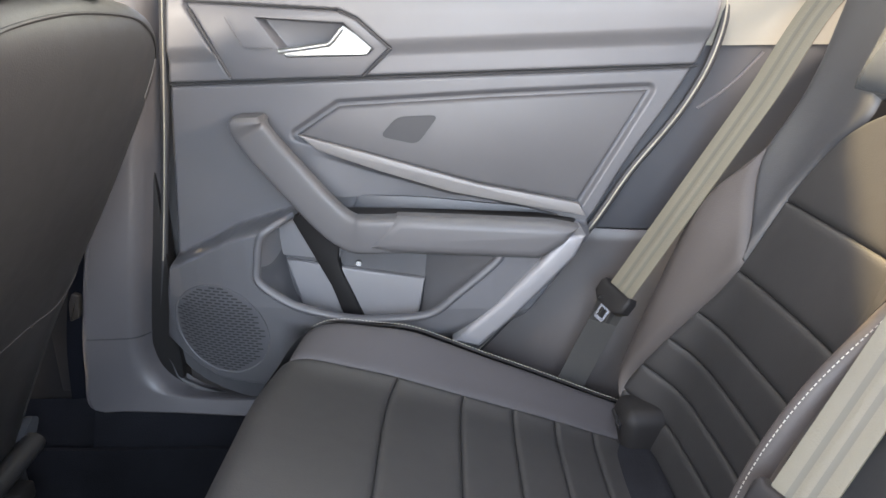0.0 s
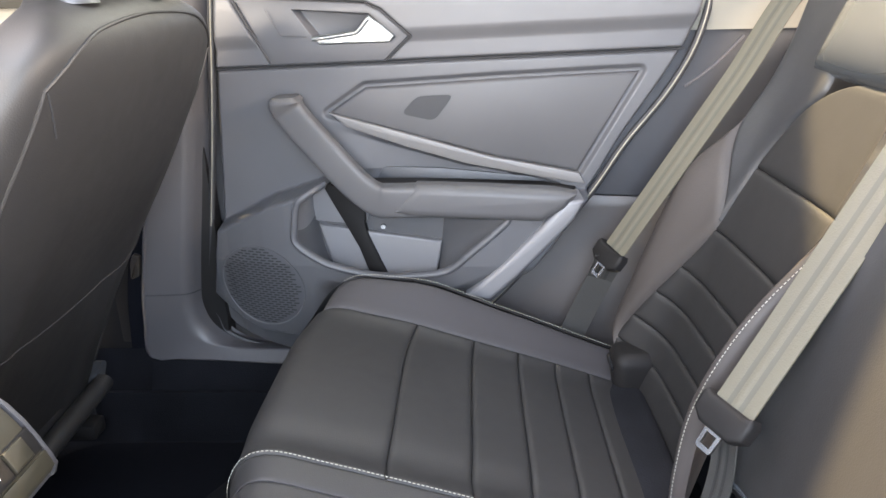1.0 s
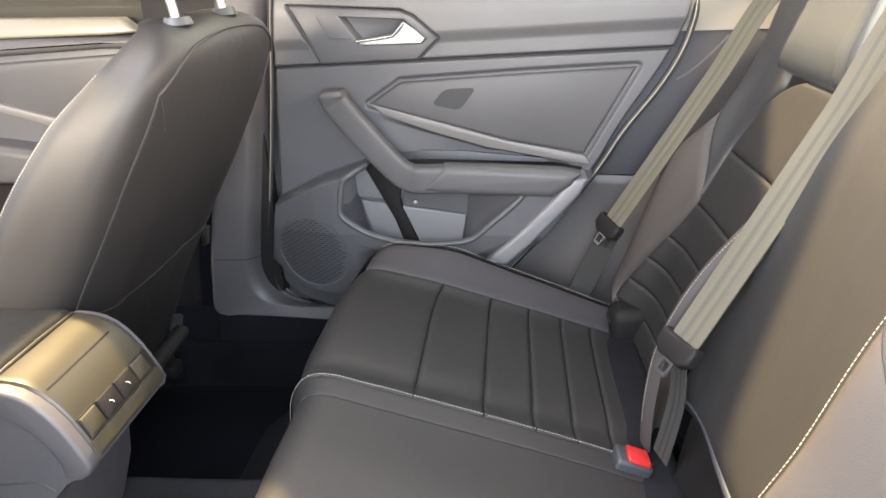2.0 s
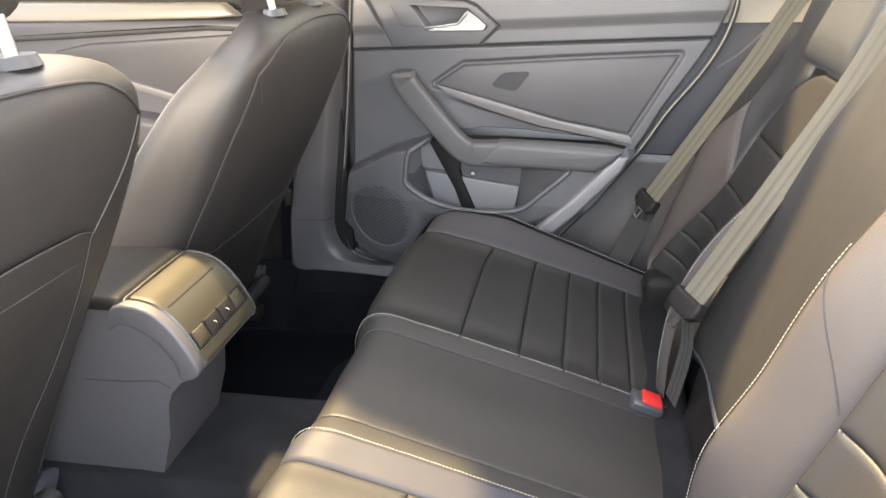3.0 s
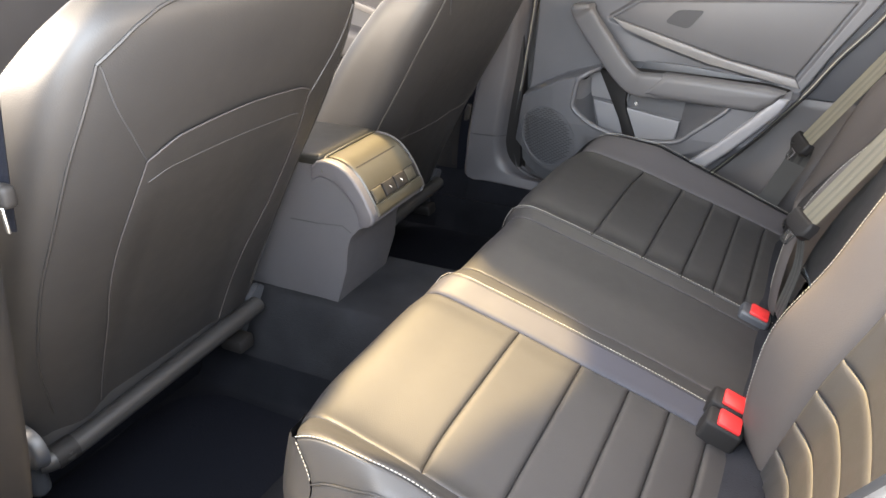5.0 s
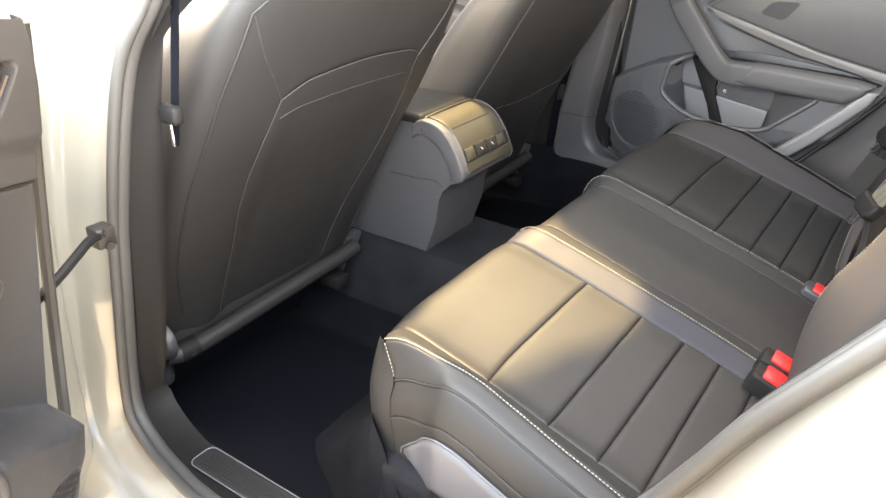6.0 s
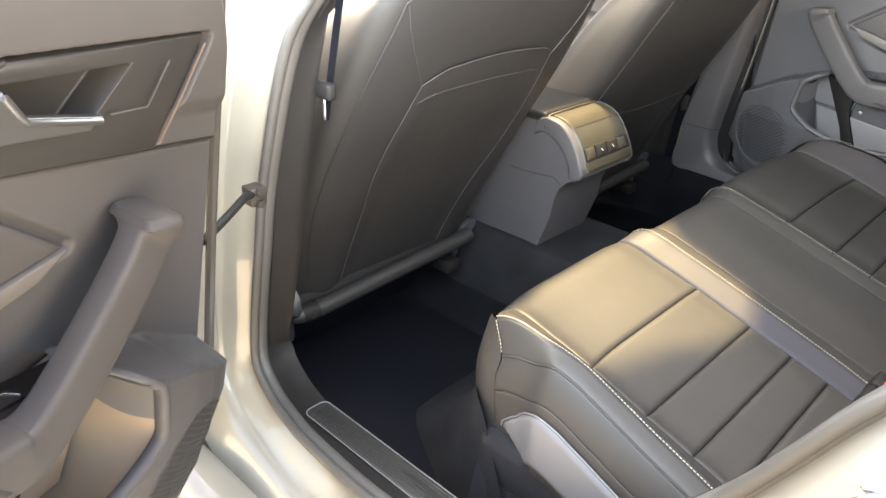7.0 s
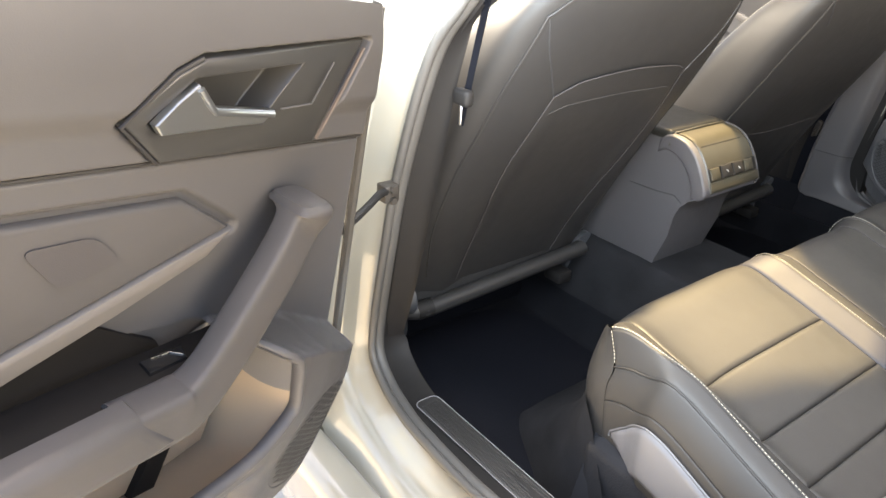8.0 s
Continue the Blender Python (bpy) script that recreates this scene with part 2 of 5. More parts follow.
def slab(outline, thick, place, bevel=0.004, steps=2):
    """A plate with rounded edges: outline in (u, v), place(u, v, d) into the world."""
    bm = bmesh.new()
    face = bm.faces.new([bm.verts.new((u, v, 0)) for u, v in outline])
    up = bmesh.ops.extrude_face_region(bm, geom=[face])
    top = [e for e in up["geom"] if isinstance(e, bmesh.types.BMVert)]
    bmesh.ops.translate(bm, verts=top, vec=(0, 0, thick))
    bmesh.ops.recalc_face_normals(bm, faces=bm.faces[:])
    if bevel:
        rim = [e for e in bm.edges if all(abs(v.co.z - thick) < 1e-6 for v in e.verts)]
        bmesh.ops.bevel(bm, geom=rim, offset=bevel, segments=steps, affect="EDGES", profile=0.5)
    for v in bm.verts:
        v.co = place(*v.co)
    return bm


def box(x0, x1, y0, y1, z0, z1, bevel=0.006, segments=2):
    bm = bmesh.new()
    bmesh.ops.create_cube(bm, size=1)
    for v in bm.verts:
        v.co = (x0 + (x1 - x0) * (v.co.x + 0.5), y0 + (y1 - y0) * (v.co.y + 0.5), z0 + (z1 - z0) * (v.co.z + 0.5))
    if bevel:
        bmesh.ops.bevel(bm, geom=bm.edges[:], offset=bevel, segments=segments, affect="EDGES", profile=0.5)
    return bm


def stitches(points, length=0.0030, gap=0.0020, r=0.00050):
    """A dashed row of thread along a line of points."""
    pts = [Vector(p) for p in points]
    run = [0.0]
    for a, b in zip(pts, pts[1:]):
        run.append(run[-1] + (b - a).length)

    def at(s):
        s = min(max(s, 0), run[-1] - 1e-6)
        for i in range(len(run) - 1):
            if s <= run[i + 1]:
                return pts[i].lerp(pts[i + 1], (s - run[i]) / max(1e-9, run[i + 1] - run[i]))
        return pts[-1]
    verts, faces = [], []
    s = 0.0
    while s + length < run[-1]:
        a, b = at(s), at(s + length)
        t = (b - a).normalized()
        side = t.orthogonal().normalized()
        up = t.cross(side)
        k = len(verts)
        for p in (a, b):
            verts += [p + (side * c + up * d) * r for c, d in ((1, 0), (0, 1), (-1, 0), (0, -1))]
        faces += [(k + i, k + (i + 1) % 4, k + 4 + (i + 1) % 4, k + 4 + i) for i in range(4)]
        faces += [(k, k + 1, k + 2, k + 3), (k + 4, k + 5, k + 6, k + 7)]
        s += length + gap
    me = bmesh.new()
    vs = [me.verts.new(v) for v in verts]
    for q in faces:
        me.faces.new([vs[i] for i in q])
    return me


def puff_patch(surface, u0, u1, v0, v1, height, radius, nu=40, nv=40, lift=None):
    """An upholstered panel over surface(u, v) -> (point, normal), u and v in metres: full in the middle, tucked in at its seams.
    u0 and u1 may depend on v."""
    f0 = u0 if callable(u0) else (lambda v: u0)
    f1 = u1 if callable(u1) else (lambda v: u1)

    def edge(d):
        k = max(0.0, min(1.0, d / radius))
        return math.sqrt(max(0, 1 - (1 - k) ** 2))

    def fn(a, b):
        v = v0 + (v1 - v0) * b
        lo, hi = f0(v), f1(v)
        u = lo + (hi - lo) * a
        p, n = surface(u, v)
        d = min(edge(min(u - lo, hi - u)), edge(min(v - v0, v1 - v)))
        h = height * (d - 0.5)
        if lift:
            h += lift(u, v)
        return p + n * h

    def spread(n):
        return [0.5 - 0.5 * math.cos(math.pi * i / n) * (0.4 + 0.6 * abs(math.cos(math.pi * i / n)) ** 0.2) if 0 < i < n else float(i == n) for i in range(n + 1)]
    return grid(fn, spread(nu), spread(nv))


def round_poly(pts, r, n=5):
    """A polygon with its corners rounded off."""
    out = []
    k = len(pts)
    for i in range(k):
        p, a, c = Vector(pts[i]), Vector(pts[i - 1]), Vector(pts[(i + 1) % k])
        ra, rc = min(r, (a - p).length * 0.45), min(r, (c - p).length * 0.45)
        a, c = p + (a - p).normalized() * ra, p + (c - p).normalized() * rc
        for j in range(n + 1):
            t = j / n
            q = a * (1 - t) ** 2 + p * 2 * t * (1 - t) + c * t * t
            out.append((q.x, q.y))
    return out


def empty_structure(name, label, category):
    return thing(name, (0, 0, 0), label, category, kind="structure")


# ---- structure of the car and its surroundings ----
def plain_sheet(name, pts, mat, label, category):
    bm = bmesh.new()
    bm.faces.new([bm.verts.new(p) for p in pts])
    return tagged(mesh_object(name, bm, mat, smooth=False), label, category, kind="structure")


plain_sheet("ground", [(-600, -600, 0), (600, -600, 0), (600, 600, 0), (-600, 600, 0)], GROUND, "grey concrete ground under the parked car", "ground")


def floor_height(x, y):
    """The carpet: foot wells either side of a low tunnel, rising towards the seat and the sills."""
    z = 0.235
    z += 0.195 * smooth_step((0.205 - abs(y)) / 0.10)
    z += 0.10 * smooth_step((y - 0.640) / 0.02) + 0.10 * smooth_step((-y - 0.652) / 0.018)
    z += 0.10 * smooth_step((-0.62 - x) / 0.20) * smooth_step((abs(y) - 0.1) / 0.1)
    return z + 0.002 * noise.noise((x * 22, y * 22, 0))


floor = thing("floor", (0, 0, 0.235), "black cut-pile carpet over the car floor and tunnel", "carpet", kind="structure")
# wells take the dark carpet, the tunnel a copy with light in its colour
for name, mat, y0, y1, n in (("foot_well_carpet", CARPET, -0.68, -0.165, 60), ("tunnel_carpet", LIT_TUNNEL_CARPET, -0.165, 0.135, 50), ("foot_well_carpet", CARPET, 0.135, 0.67, 60)):
    part(name, grid(lambda x, y: (x, y, floor_height(x, y)), lin(-1.6, 0.45, 110), lin(y0, y1, n)), mat, floor, "tunnel carpet, greyer for the light put into its colour" if mat is LIT_TUNNEL_CARPET else "")


def build_mat(side_sign, name_label):
    """A floor mat that follows the carpet, with a thick rounded edge."""
    y0, y1 = sorted((side_sign * 0.225, side_sign * (0.634 if side_sign > 0 else 0.648)))
    bm = slab(rounded(-0.62, -0.085, y0, y1, 0.11, 12), 0.013, lambda u, v, d: Vector((u, v, 0.234 + d)), 0.005, 3)
    ob = tagged(mesh_object("floor_mat", bm, MAT_BLACK), name_label, "floor mat", "floor mats")
    return ob


for sgn in (-1, 1):
    build_mat(sgn, "black pile floor mat in the rear foot well")

# unseen roof, openings cut to shape the sunlight; front screen and rear screen surrounds
ROOF_Z = 1.37
roof = thing("roof", (0, 0, ROOF_Z), "unseen pale fabric headliner roof with openings cut to shape the sunlight", "roof", kind="structure")
# outlines drawn so the sun lands on chosen parts of cushion, console and backrest
FRONT_SUN_CUT = [(-0.52, 0.30), (-0.40, 0.27), (-0.31, 0.215), (-0.25, 0.152), (-0.10, 0.146), (-0.068, 0.09), (-0.060, 0.03), (-0.075, -0.05), (-0.104, -0.12), (-0.120, -0.21), (-0.135, -0.28), (-0.17, -0.36), (-0.52, -0.38)]
REAR_SUN_CUT = [(0.205, -0.38), (0.205, 0.20), (0.235, 0.262), (0.79, 0.262), (0.79, -0.38)]
# the solid strip between the two rear cut-outs shades the centre belt
SIDE_SUN_CUT = [(0.295, 0.366), (0.350, 0.437), (0.450, 0.61), (0.79, 0.61), (0.79, 0.366)]
part("headliner", ring_plate(rounded(-1.0, 1.24, -0.74, 0.90, 0.03), [FRONT_SUN_CUT, REAR_SUN_CUT, SIDE_SUN_CUT], ROOF_Z, ROOF_Z + 0.03), BEIGE_TRIM, roof, "", False)
# solid panel added in the far window's place to keep the sun out
part("side_blocker", box(-0.30, 0.95, 0.685, 0.715, 1.07, ROOF_Z + 0.02, 0.01), BEIGE_TRIM, roof, "opaque panel and rail added over the far door to block sun")
front = thing("bulkhead", (-1.75, 0, 0), "dark dashboard wall that closes the front of the cabin", "dashboard", kind="structure")
part("dashboard", box(-1.80, -1.50, -0.72, 0.72, 0.25, 0.98, 0.05, 4), HARD_PLASTIC, front)
rear = thing("parcel_shelf", (0.9, 0, 0.9), "dark fabric parcel shelf behind the rear backrest", "shelf", kind="structure")
part("shelf_board", box(0.70, 1.20, -0.70, 0.70, 0.93, 0.97, 0.01), HARD_PLASTIC, rear)
part("rear_wall", box(1.20, 1.24, -0.72, 0.72, 0.20, 1.39, 0.01), HARD_PLASTIC, rear)

# ---- right side trim round the door ----
side = thing("wall_right", (0, 0.8, 0.3), "dark moulded side trim and pillars on the far side of the cabin", "side trim", kind="structure")
part("side_lower", box(-1.60, 1.20, 0.80, 0.83, 0.15, 0.99, 0.004), DOOR_PLASTIC, side)


def quarter_trim(u, v):
    x = 0.15 + 0.75 * u
    z = 0.30 + 0.66 * v
    return (x, 0.755 - 0.05 * smooth_step((x - 0.15) / 0.4) - 0.02 * math.sin(3.1 * v) - 0.03 * smooth_step((0.55 - v) / 0.4), z)


def on_quarter(x, z, off):
    p = Vector(quarter_trim((x - 0.15) / 0.75, (z - 0.30) / 0.66))
    return p + Vector((-0.2, -1, 0)) * off


part("quarter_trim", grid(quarter_trim, lin(0, 1, 40), lin(0.592, 1, 20)), QUARTER_SLATE, side, "dark slate moulded plastic beside the seat")
part("lower_quarter_trim", grid(lambda u, v: Vector(quarter_trim(u, v)) - Vector((0, 0.004 * smooth_step((0.588 - v) / 0.006), 0)), lin(0, 1, 40), lin(0, 0.588, 40)), QUARTER_LOW, side, "brownish lower side trim with its sheen put into the colour")
# crease in a paler trim colour that paints the highlight along it
part("trim_crease", tube([on_quarter(0.578 - 0.086 * k, 0.945 - 0.076 * k - 0.006 * math.sin(math.pi * k), 0.0005) for k in lin(0, 1, 14)], 0.0022, 8), QUARTER, side, "raised crease in the side trim, its highlight in a paler colour")


def c_pillar(u, v):
    z = 0.955 + 0.42 * v
    return (0.45 + 0.55 * u, 0.70 - 0.10 * v - 0.03 * u, z)


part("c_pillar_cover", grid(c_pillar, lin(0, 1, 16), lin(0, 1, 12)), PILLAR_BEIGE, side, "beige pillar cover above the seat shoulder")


# centre pillar cover that sweeps round the door's corner into the sill: border, fold and door gap as (x, z)
STATIONS = [
    ((-0.345, 1.05), (-0.283, 1.05), (-0.264, 1.05)), ((-0.400, 0.718), (-0.336, 0.718), (-0.310, 0.718)), ((-0.424, 0.60), (-0.356, 0.60), (-0.328, 0.60)), ((-0.440, 0.515), (-0.368, 0.512), (-0.341, 0.508)),
    ((-0.446, 0.455), (-0.369, 0.478), (-0.340, 0.478)), ((-0.448, 0.390), (-0.361, 0.446), (-0.329, 0.448)), ((-0.395, 0.386), (-0.344, 0.423), (-0.306, 0.423)), ((-0.325, 0.383), (-0.314, 0.410), (-0.272, 0.401)),
    ((-0.262, 0.379), (-0.262, 0.403), (-0.222, 0.391)), ((-0.190, 0.375), (-0.185, 0.402), (-0.165, 0.387)), ((0.0, 0.371), (0.0, 0.400), (0.0, 0.384)), ((0.28, 0.371), (0.28, 0.400), (0.28, 0.384))]
BORDER, FOLD, GAP = [curve_through([(st[i][0], y, st[i][1]) for st in STATIONS], 8) for i, y in enumerate((0.698, 0.708, 0.752))]


def pillar_sheet(u, k):
    b, f, g = BORDER[k], FOLD[k], GAP[k]
    if u < 0.5:
        return b.lerp(f, u / 0.5 * 0.82)
    if u > 0.75:
        w = (u - 0.75) / 0.25
        return f.lerp(g, 0.32 + 0.68 * w) + Vector((0, 0.004 * math.sin(math.pi * w), 0))
    w = (u - 0.5) / 0.25
    return b.lerp(f, 0.82) * (1 - w) ** 2 + f * 2 * w * (1 - w) + f.lerp(g, 0.32) * w * w


def border_turn(u, k):
    """The pillar's front border turns away from the cabin."""
    return BORDER[k] + Vector((-0.020 * math.sin(u * 1.57), 0.05 * (1 - math.cos(u * 1.57)), 0))


part("pillar_cover", grid(pillar_sheet, lin(0, 1, 40), range(len(FOLD))), QUARTER, side, "dark moulded pillar cover that sweeps into the sill")
part("pillar_edge", grid(border_turn, lin(0, 1, 8), range(0, 42)), QUARTER, side)
part("joint_line", tube([pillar_sheet(u, 24) + Vector((0, -0.0003, 0)) for u in lin(0, 1, 24)], 0.0012, 6), MATTE_BLACK, side)
part("sill_carpet", grid(lambda u, k: BORDER[k] + Vector((0, 0.001 - 0.045 * u, -0.002 - 0.10 * u)), lin(0, 1, 10), range(40, len(FOLD))), CARPET, side, "black carpet edge under the sill")
part("front_carpet", grid(lambda x, v: Vector((x, 0.715 - 0.05 * v, 0.400 - 0.17 * v)), lin(-1.2, -0.440, 10), lin(0, 1, 8)), CARPET, side, "black carpet below the front door")
part("pillar_back", box(-0.52, -0.31, 0.738, 0.778, 0.40, 1.058, 0.004), TRAY_BLACK, side, "black pillar side behind the cover")
part("upper_cover", box(-0.50, -0.27, 0.70, 0.76, 1.048, 1.40, 0.01), BEIGE_TRIM, side, "beige upper pillar cover")

# ---- doors ----
def door_y(x):
    return 0.74 - 0.065 * (x + 0.27)


FRONT_EDGE = table([(0.39, -0.15), (0.401, -0.222), (0.426, -0.297), (0.473, -0.33), (0.504, -0.333), (0.623, -0.313), (0.78, -0.289), (0.907, -0.272), (1.024, -0.258), (1.06, -0.252)])
REAR_EDGE = table([(0.39, 0.09), (0.50, 0.187), (0.60, 0.272), (0.70, 0.347), (0.78, 0.396), (0.86, 0.455), (0.92, 0.488), (0.97, 0.504), (1.01, 0.508), (1.06, 0.502)])
INSERT = [(-0.085, 0.833), (-0.021, 0.874), (0.20, 0.886), (0.419, 0.895), (0.329, 0.733), (0.185, 0.760)]
LOWER = [(-0.40, 0.60), (-0.298, 0.638), (-0.190, 0.694), (-0.073, 0.731), (0.05, 0.71), (0.30, 0.70), (0.36, 0.70), (0.277, 0.60), (0.10, 0.36), (-0.40, 0.36)]
MOUTH = [(-0.132, 0.703), (-0.138, 0.690), (-0.143, 0.660), (-0.144, 0.630), (-0.112, 0.604), (-0.078, 0.588), (-0.011, 0.571), (0.050, 0.571), (0.109, 0.580), (0.150, 0.613), (0.203, 0.660), (0.212, 0.675), (0.215, 0.688)]
DEPTH = [(-0.126, 0.703), (-0.127, 0.690), (-0.126, 0.660), (-0.122, 0.620), (-0.108, 0.560), (-0.090, 0.535), (-0.020, 0.530), (0.040, 0.530), (0.080, 0.532), (0.092, 0.560), (0.100, 0.620), (0.105, 0.675), (0.105, 0.688)]
TRAY_ZONE = [(-0.12, 0.815), (-0.050, 0.806), (0.04, 0.775), (0.143, 0.745), (0.24, 0.727), (0.30, 0.712), (0.30, 0.700), (-0.12, 0.700)]
BEZEL = [(-0.227, 1.020), (-0.013, 1.006), (0.011, 0.995), (0.055, 0.956), (0.015, 0.919), (-0.172, 0.914)]
RECESS = [(-0.130, 1.000), (-0.006, 0.991), (0.034, 0.956), (0.024, 0.947), (-0.090, 0.945)]


def inside_distance(poly, x, z):
    """Signed distance to a polygon's outline, positive inside; x and z are arrays."""
    best = np.full(x.shape, 9.0)
    odd = np.zeros(x.shape, bool)
    for (ax, az), (bx, bz) in zip(poly, poly[1:] + poly[:1]):
        ex, ez = bx - ax, bz - az
        t = np.clip(((x - ax) * ex + (z - az) * ez) / (ex * ex + ez * ez), 0, 1)
        best = np.minimum(best, np.hypot(x - ax - t * ex, z - az - t * ez))
        if abs(ez) > 1e-9:
            odd ^= ((az > z) != (bz > z)) & (x < ax + (z - az) * ex / ez)
    return np.where(odd, best, -best)


def step(a):
    a = np.clip(a, 0, 1)
    return a * a * (3 - 2 * a)


def shell_reach(x):
    """How far the lower door shell stands out along the door."""
    return np.interp(x, [-0.34, -0.32, -0.30, -0.27, -0.24, -0.20, -0.16, -0.12, -0.08, 0.16, 0.2, 0.25, 0.36], [0.012, 0.028, 0.042, 0.058, 0.069, 0.078, 0.083, 0.085, 0.085, 0.077, 0.074, 0.067, 0.042])


def shell_tilt(z):
    """The lower shell leans away towards its foot."""
    return 0.20 * np.clip(0.590 - z, 0, 1)


def door_relief(x, z):
    """How far the moulded door face stands into the cabin."""
    crease = 0.907 + 0.022 * (x + 0.27) / 0.76
    t = z - crease
    d = 0.008 * step(t / 0.005) + 0.010 * step((t - 0.028) / 0.026) - 0.9 * np.clip(z - 1.0, 0, 1) ** 1.6
    d -= 0.006 * np.exp(-((t + 0.001) / 0.0028) ** 2)
    ins = inside_distance(INSERT, x, z)
    d -= 0.007 * step((ins + 0.012) / 0.008) * (t < 0)
    low = inside_distance(LOWER, x, z)
    rim = np.interp(x, [-0.30, -0.20, -0.10, 0.01, 0.115, 0.2], [0.63, 0.628, 0.579, 0.55, 0.56, 0.60])
    reach = shell_reach(x)
    shell = reach * step((low + 0.002) / 0.008)
    shell -= 0.032 * step((rim - 0.012 - z) / 0.05) * step((x + 0.13) / 0.06)
    shell -= 0.026 * step((np.interp(x, [-0.34, -0.32, -0.27, -0.23, -0.16], [0.512, 0.502, 0.469, 0.449, 0.445]) - z) / 0.012) * np.clip(reach / 0.05, 0, 1)
    d = d + shell
    d -= shell_tilt(z) * step(low / 0.02)
    d -= 0.022 * step((inside_distance(TRAY_ZONE, x, z) + 0.002) / 0.010) * step((x + 0.075) / 0.14)
    bez = inside_distance(BEZEL, x, z)
    k = step((bez + 0.005) / 0.0045)
    d = d * (1 - k) + 0.002 * k
    d -= 0.050 * step((inside_distance(RECESS, x, z) + 0.002) / 0.006)
    speaker = np.hypot(x + 0.217, z - 0.541)
    d -= 0.004 * step((0.079 - speaker) / 0.003)
    return d


def build_door(mirror, name, label, painted):
    """A rear door with its moulded lining; mirror is 1 for the far side, -1 for the near side."""
    door = thing(name, (0, 0, 0), label, "car door", kind="structure")

    def place(x, z, d):
        return Vector((x, mirror * (door_y(x) - d), z))

    def at(x, z):
        return float(door_relief(np.array([x]), np.array([z]))[0])

    # lining
    zs = np.linspace(0.39, 1.055, 380)
    us = np.linspace(0, 1, 400)
    lo, hi = np.array([FRONT_EDGE(z) for z in zs]), np.array([REAR_EDGE(z) for z in zs])
    X = lo[:, None] + (hi - lo)[:, None] * us[None, :]
    Z = np.repeat(zs[:, None], len(us), 1)
    Z = Z + 0.022 * (X + 0.27) / 0.76 * step((Z - 0.72) / 0.15)
    ledge = 0.45 * np.minimum(0, X + 0.073)
    Z = Z + ledge * np.where(Z < 0.731, np.clip((Z - 0.47) / 0.261, 0, 1), np.clip((0.87 - Z) / 0.139, 0, 1))
    D = door_relief(X, Z)
    edge = np.minimum(np.minimum(X - lo[:, None], hi[:, None] - X), Z - 0.39)
    D -= 0.02 * (1 - np.sqrt(1 - (1 - np.clip(edge / 0.008, 0, 1)) ** 2))
    bm = bmesh.new()
    rows = [[bm.verts.new(place(X[j, i], Z[j, i], D[j, i])) for i in range(len(us))] for j in range(len(zs))]
    cut = inside_distance(MOUTH + [(0.215, 0.700), (0.05, 0.735), (-0.05, 0.738), (-0.095, 0.722), (-0.122, 0.709)], X, Z) > 0.0
    for j, (a, b) in enumerate(zip(rows, rows[1:])):
        for i in range(len(us) - 1):
            if not (cut[j, i] and cut[j + 1, i + 1]):
                bm.faces.new((a[i], a[i + 1], b[i + 1], b[i]))
    # map pocket behind the lining's mouth
    mouth = curve_through([(x, z, at(x, z)) for x, z in MOUTH], 5)
    inner = curve_through([(x, z, -0.020) for x, z in DEPTH], 5)

    def pocket_wall(u, v):
        p = mouth[v].lerp(inner[v], u)
        return place(p.x, p.y - 0.012 * math.sin(math.pi * u), p.z)
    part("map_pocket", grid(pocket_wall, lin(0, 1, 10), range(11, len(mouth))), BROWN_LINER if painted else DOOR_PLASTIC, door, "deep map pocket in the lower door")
    part("pocket_upper", grid(pocket_wall, lin(0, 1, 10), range(0, 12)), GREY_PLASTIC, door, "pale upper end of the map pocket")
    back = bmesh.new()
    back.faces.new([back.verts.new(place(x, z, -0.019)) for x, z in [(p.x, p.y) for p in inner] + [(0.215, 0.70), (0.215, 0.735), (-0.08, 0.740), (-0.126, 0.715)]])
    part("pocket_back", back, DOOR_PLASTIC, door, "", False)
    part("pocket_rim", tube([place(p.x, p.y, p.z - 0.003) for p in curve_through([(-0.095, 0.722, 0.05), (-0.118, 0.713, at(-0.13, 0.690))], 4)[:-1] + mouth], 0.0085, 12, False, 0.7), DOOR_PLASTIC, door, "rolled rim of the map pocket")
    part("lining", bm, DOOR_PLASTIC, door, "dark grey moulded door lining", True, 89)
    # steel shell behind it
    shell = [(FRONT_EDGE(z) - 0.004, z) for z in lin(0.37, 1.03, 14)] + [(REAR_EDGE(z) + 0.012, z) for z in lin(1.03, 0.37, 14)]
    part("shell", slab([(x, z) for x, z in shell], 0.10, lambda u, v, d: place(u, v, d - 0.165), 0.006), PAINT if painted else HARD_PLASTIC, door, "painted door shell", False)
    # cloth insert and its silver strip
    part("insert", slab(INSERT, 0.012, lambda u, v, d: place(u, v, d - 0.010), 0.006, 3), SOFT_TOUCH, door, "grey soft-touch insert")
    strip = [(-0.085, 0.834), (-0.056, 0.810), (0.04, 0.777), (0.143, 0.747), (0.24, 0.729), (0.342, 0.712), (0.331, 0.731), (0.24, 0.749), (0.185, 0.759), (0.05, 0.797)]
    part("trim_strip", slab(strip, 0.012, lambda u, v, d: place(u, v, d - 0.006), 0.003), SILVER_TRIM, door, "brushed silver trim strip")
    part("dark_patch", slab(round_poly([(0.037, 0.831), (0.064, 0.860), (0.125, 0.862), (0.092, 0.819)], 0.012), 0.0015, lambda u, v, d: place(u, v, d + 0.0025), 0), QUARTER if painted else MATTE_BLACK, door, "plain dark patch on the insert", False)
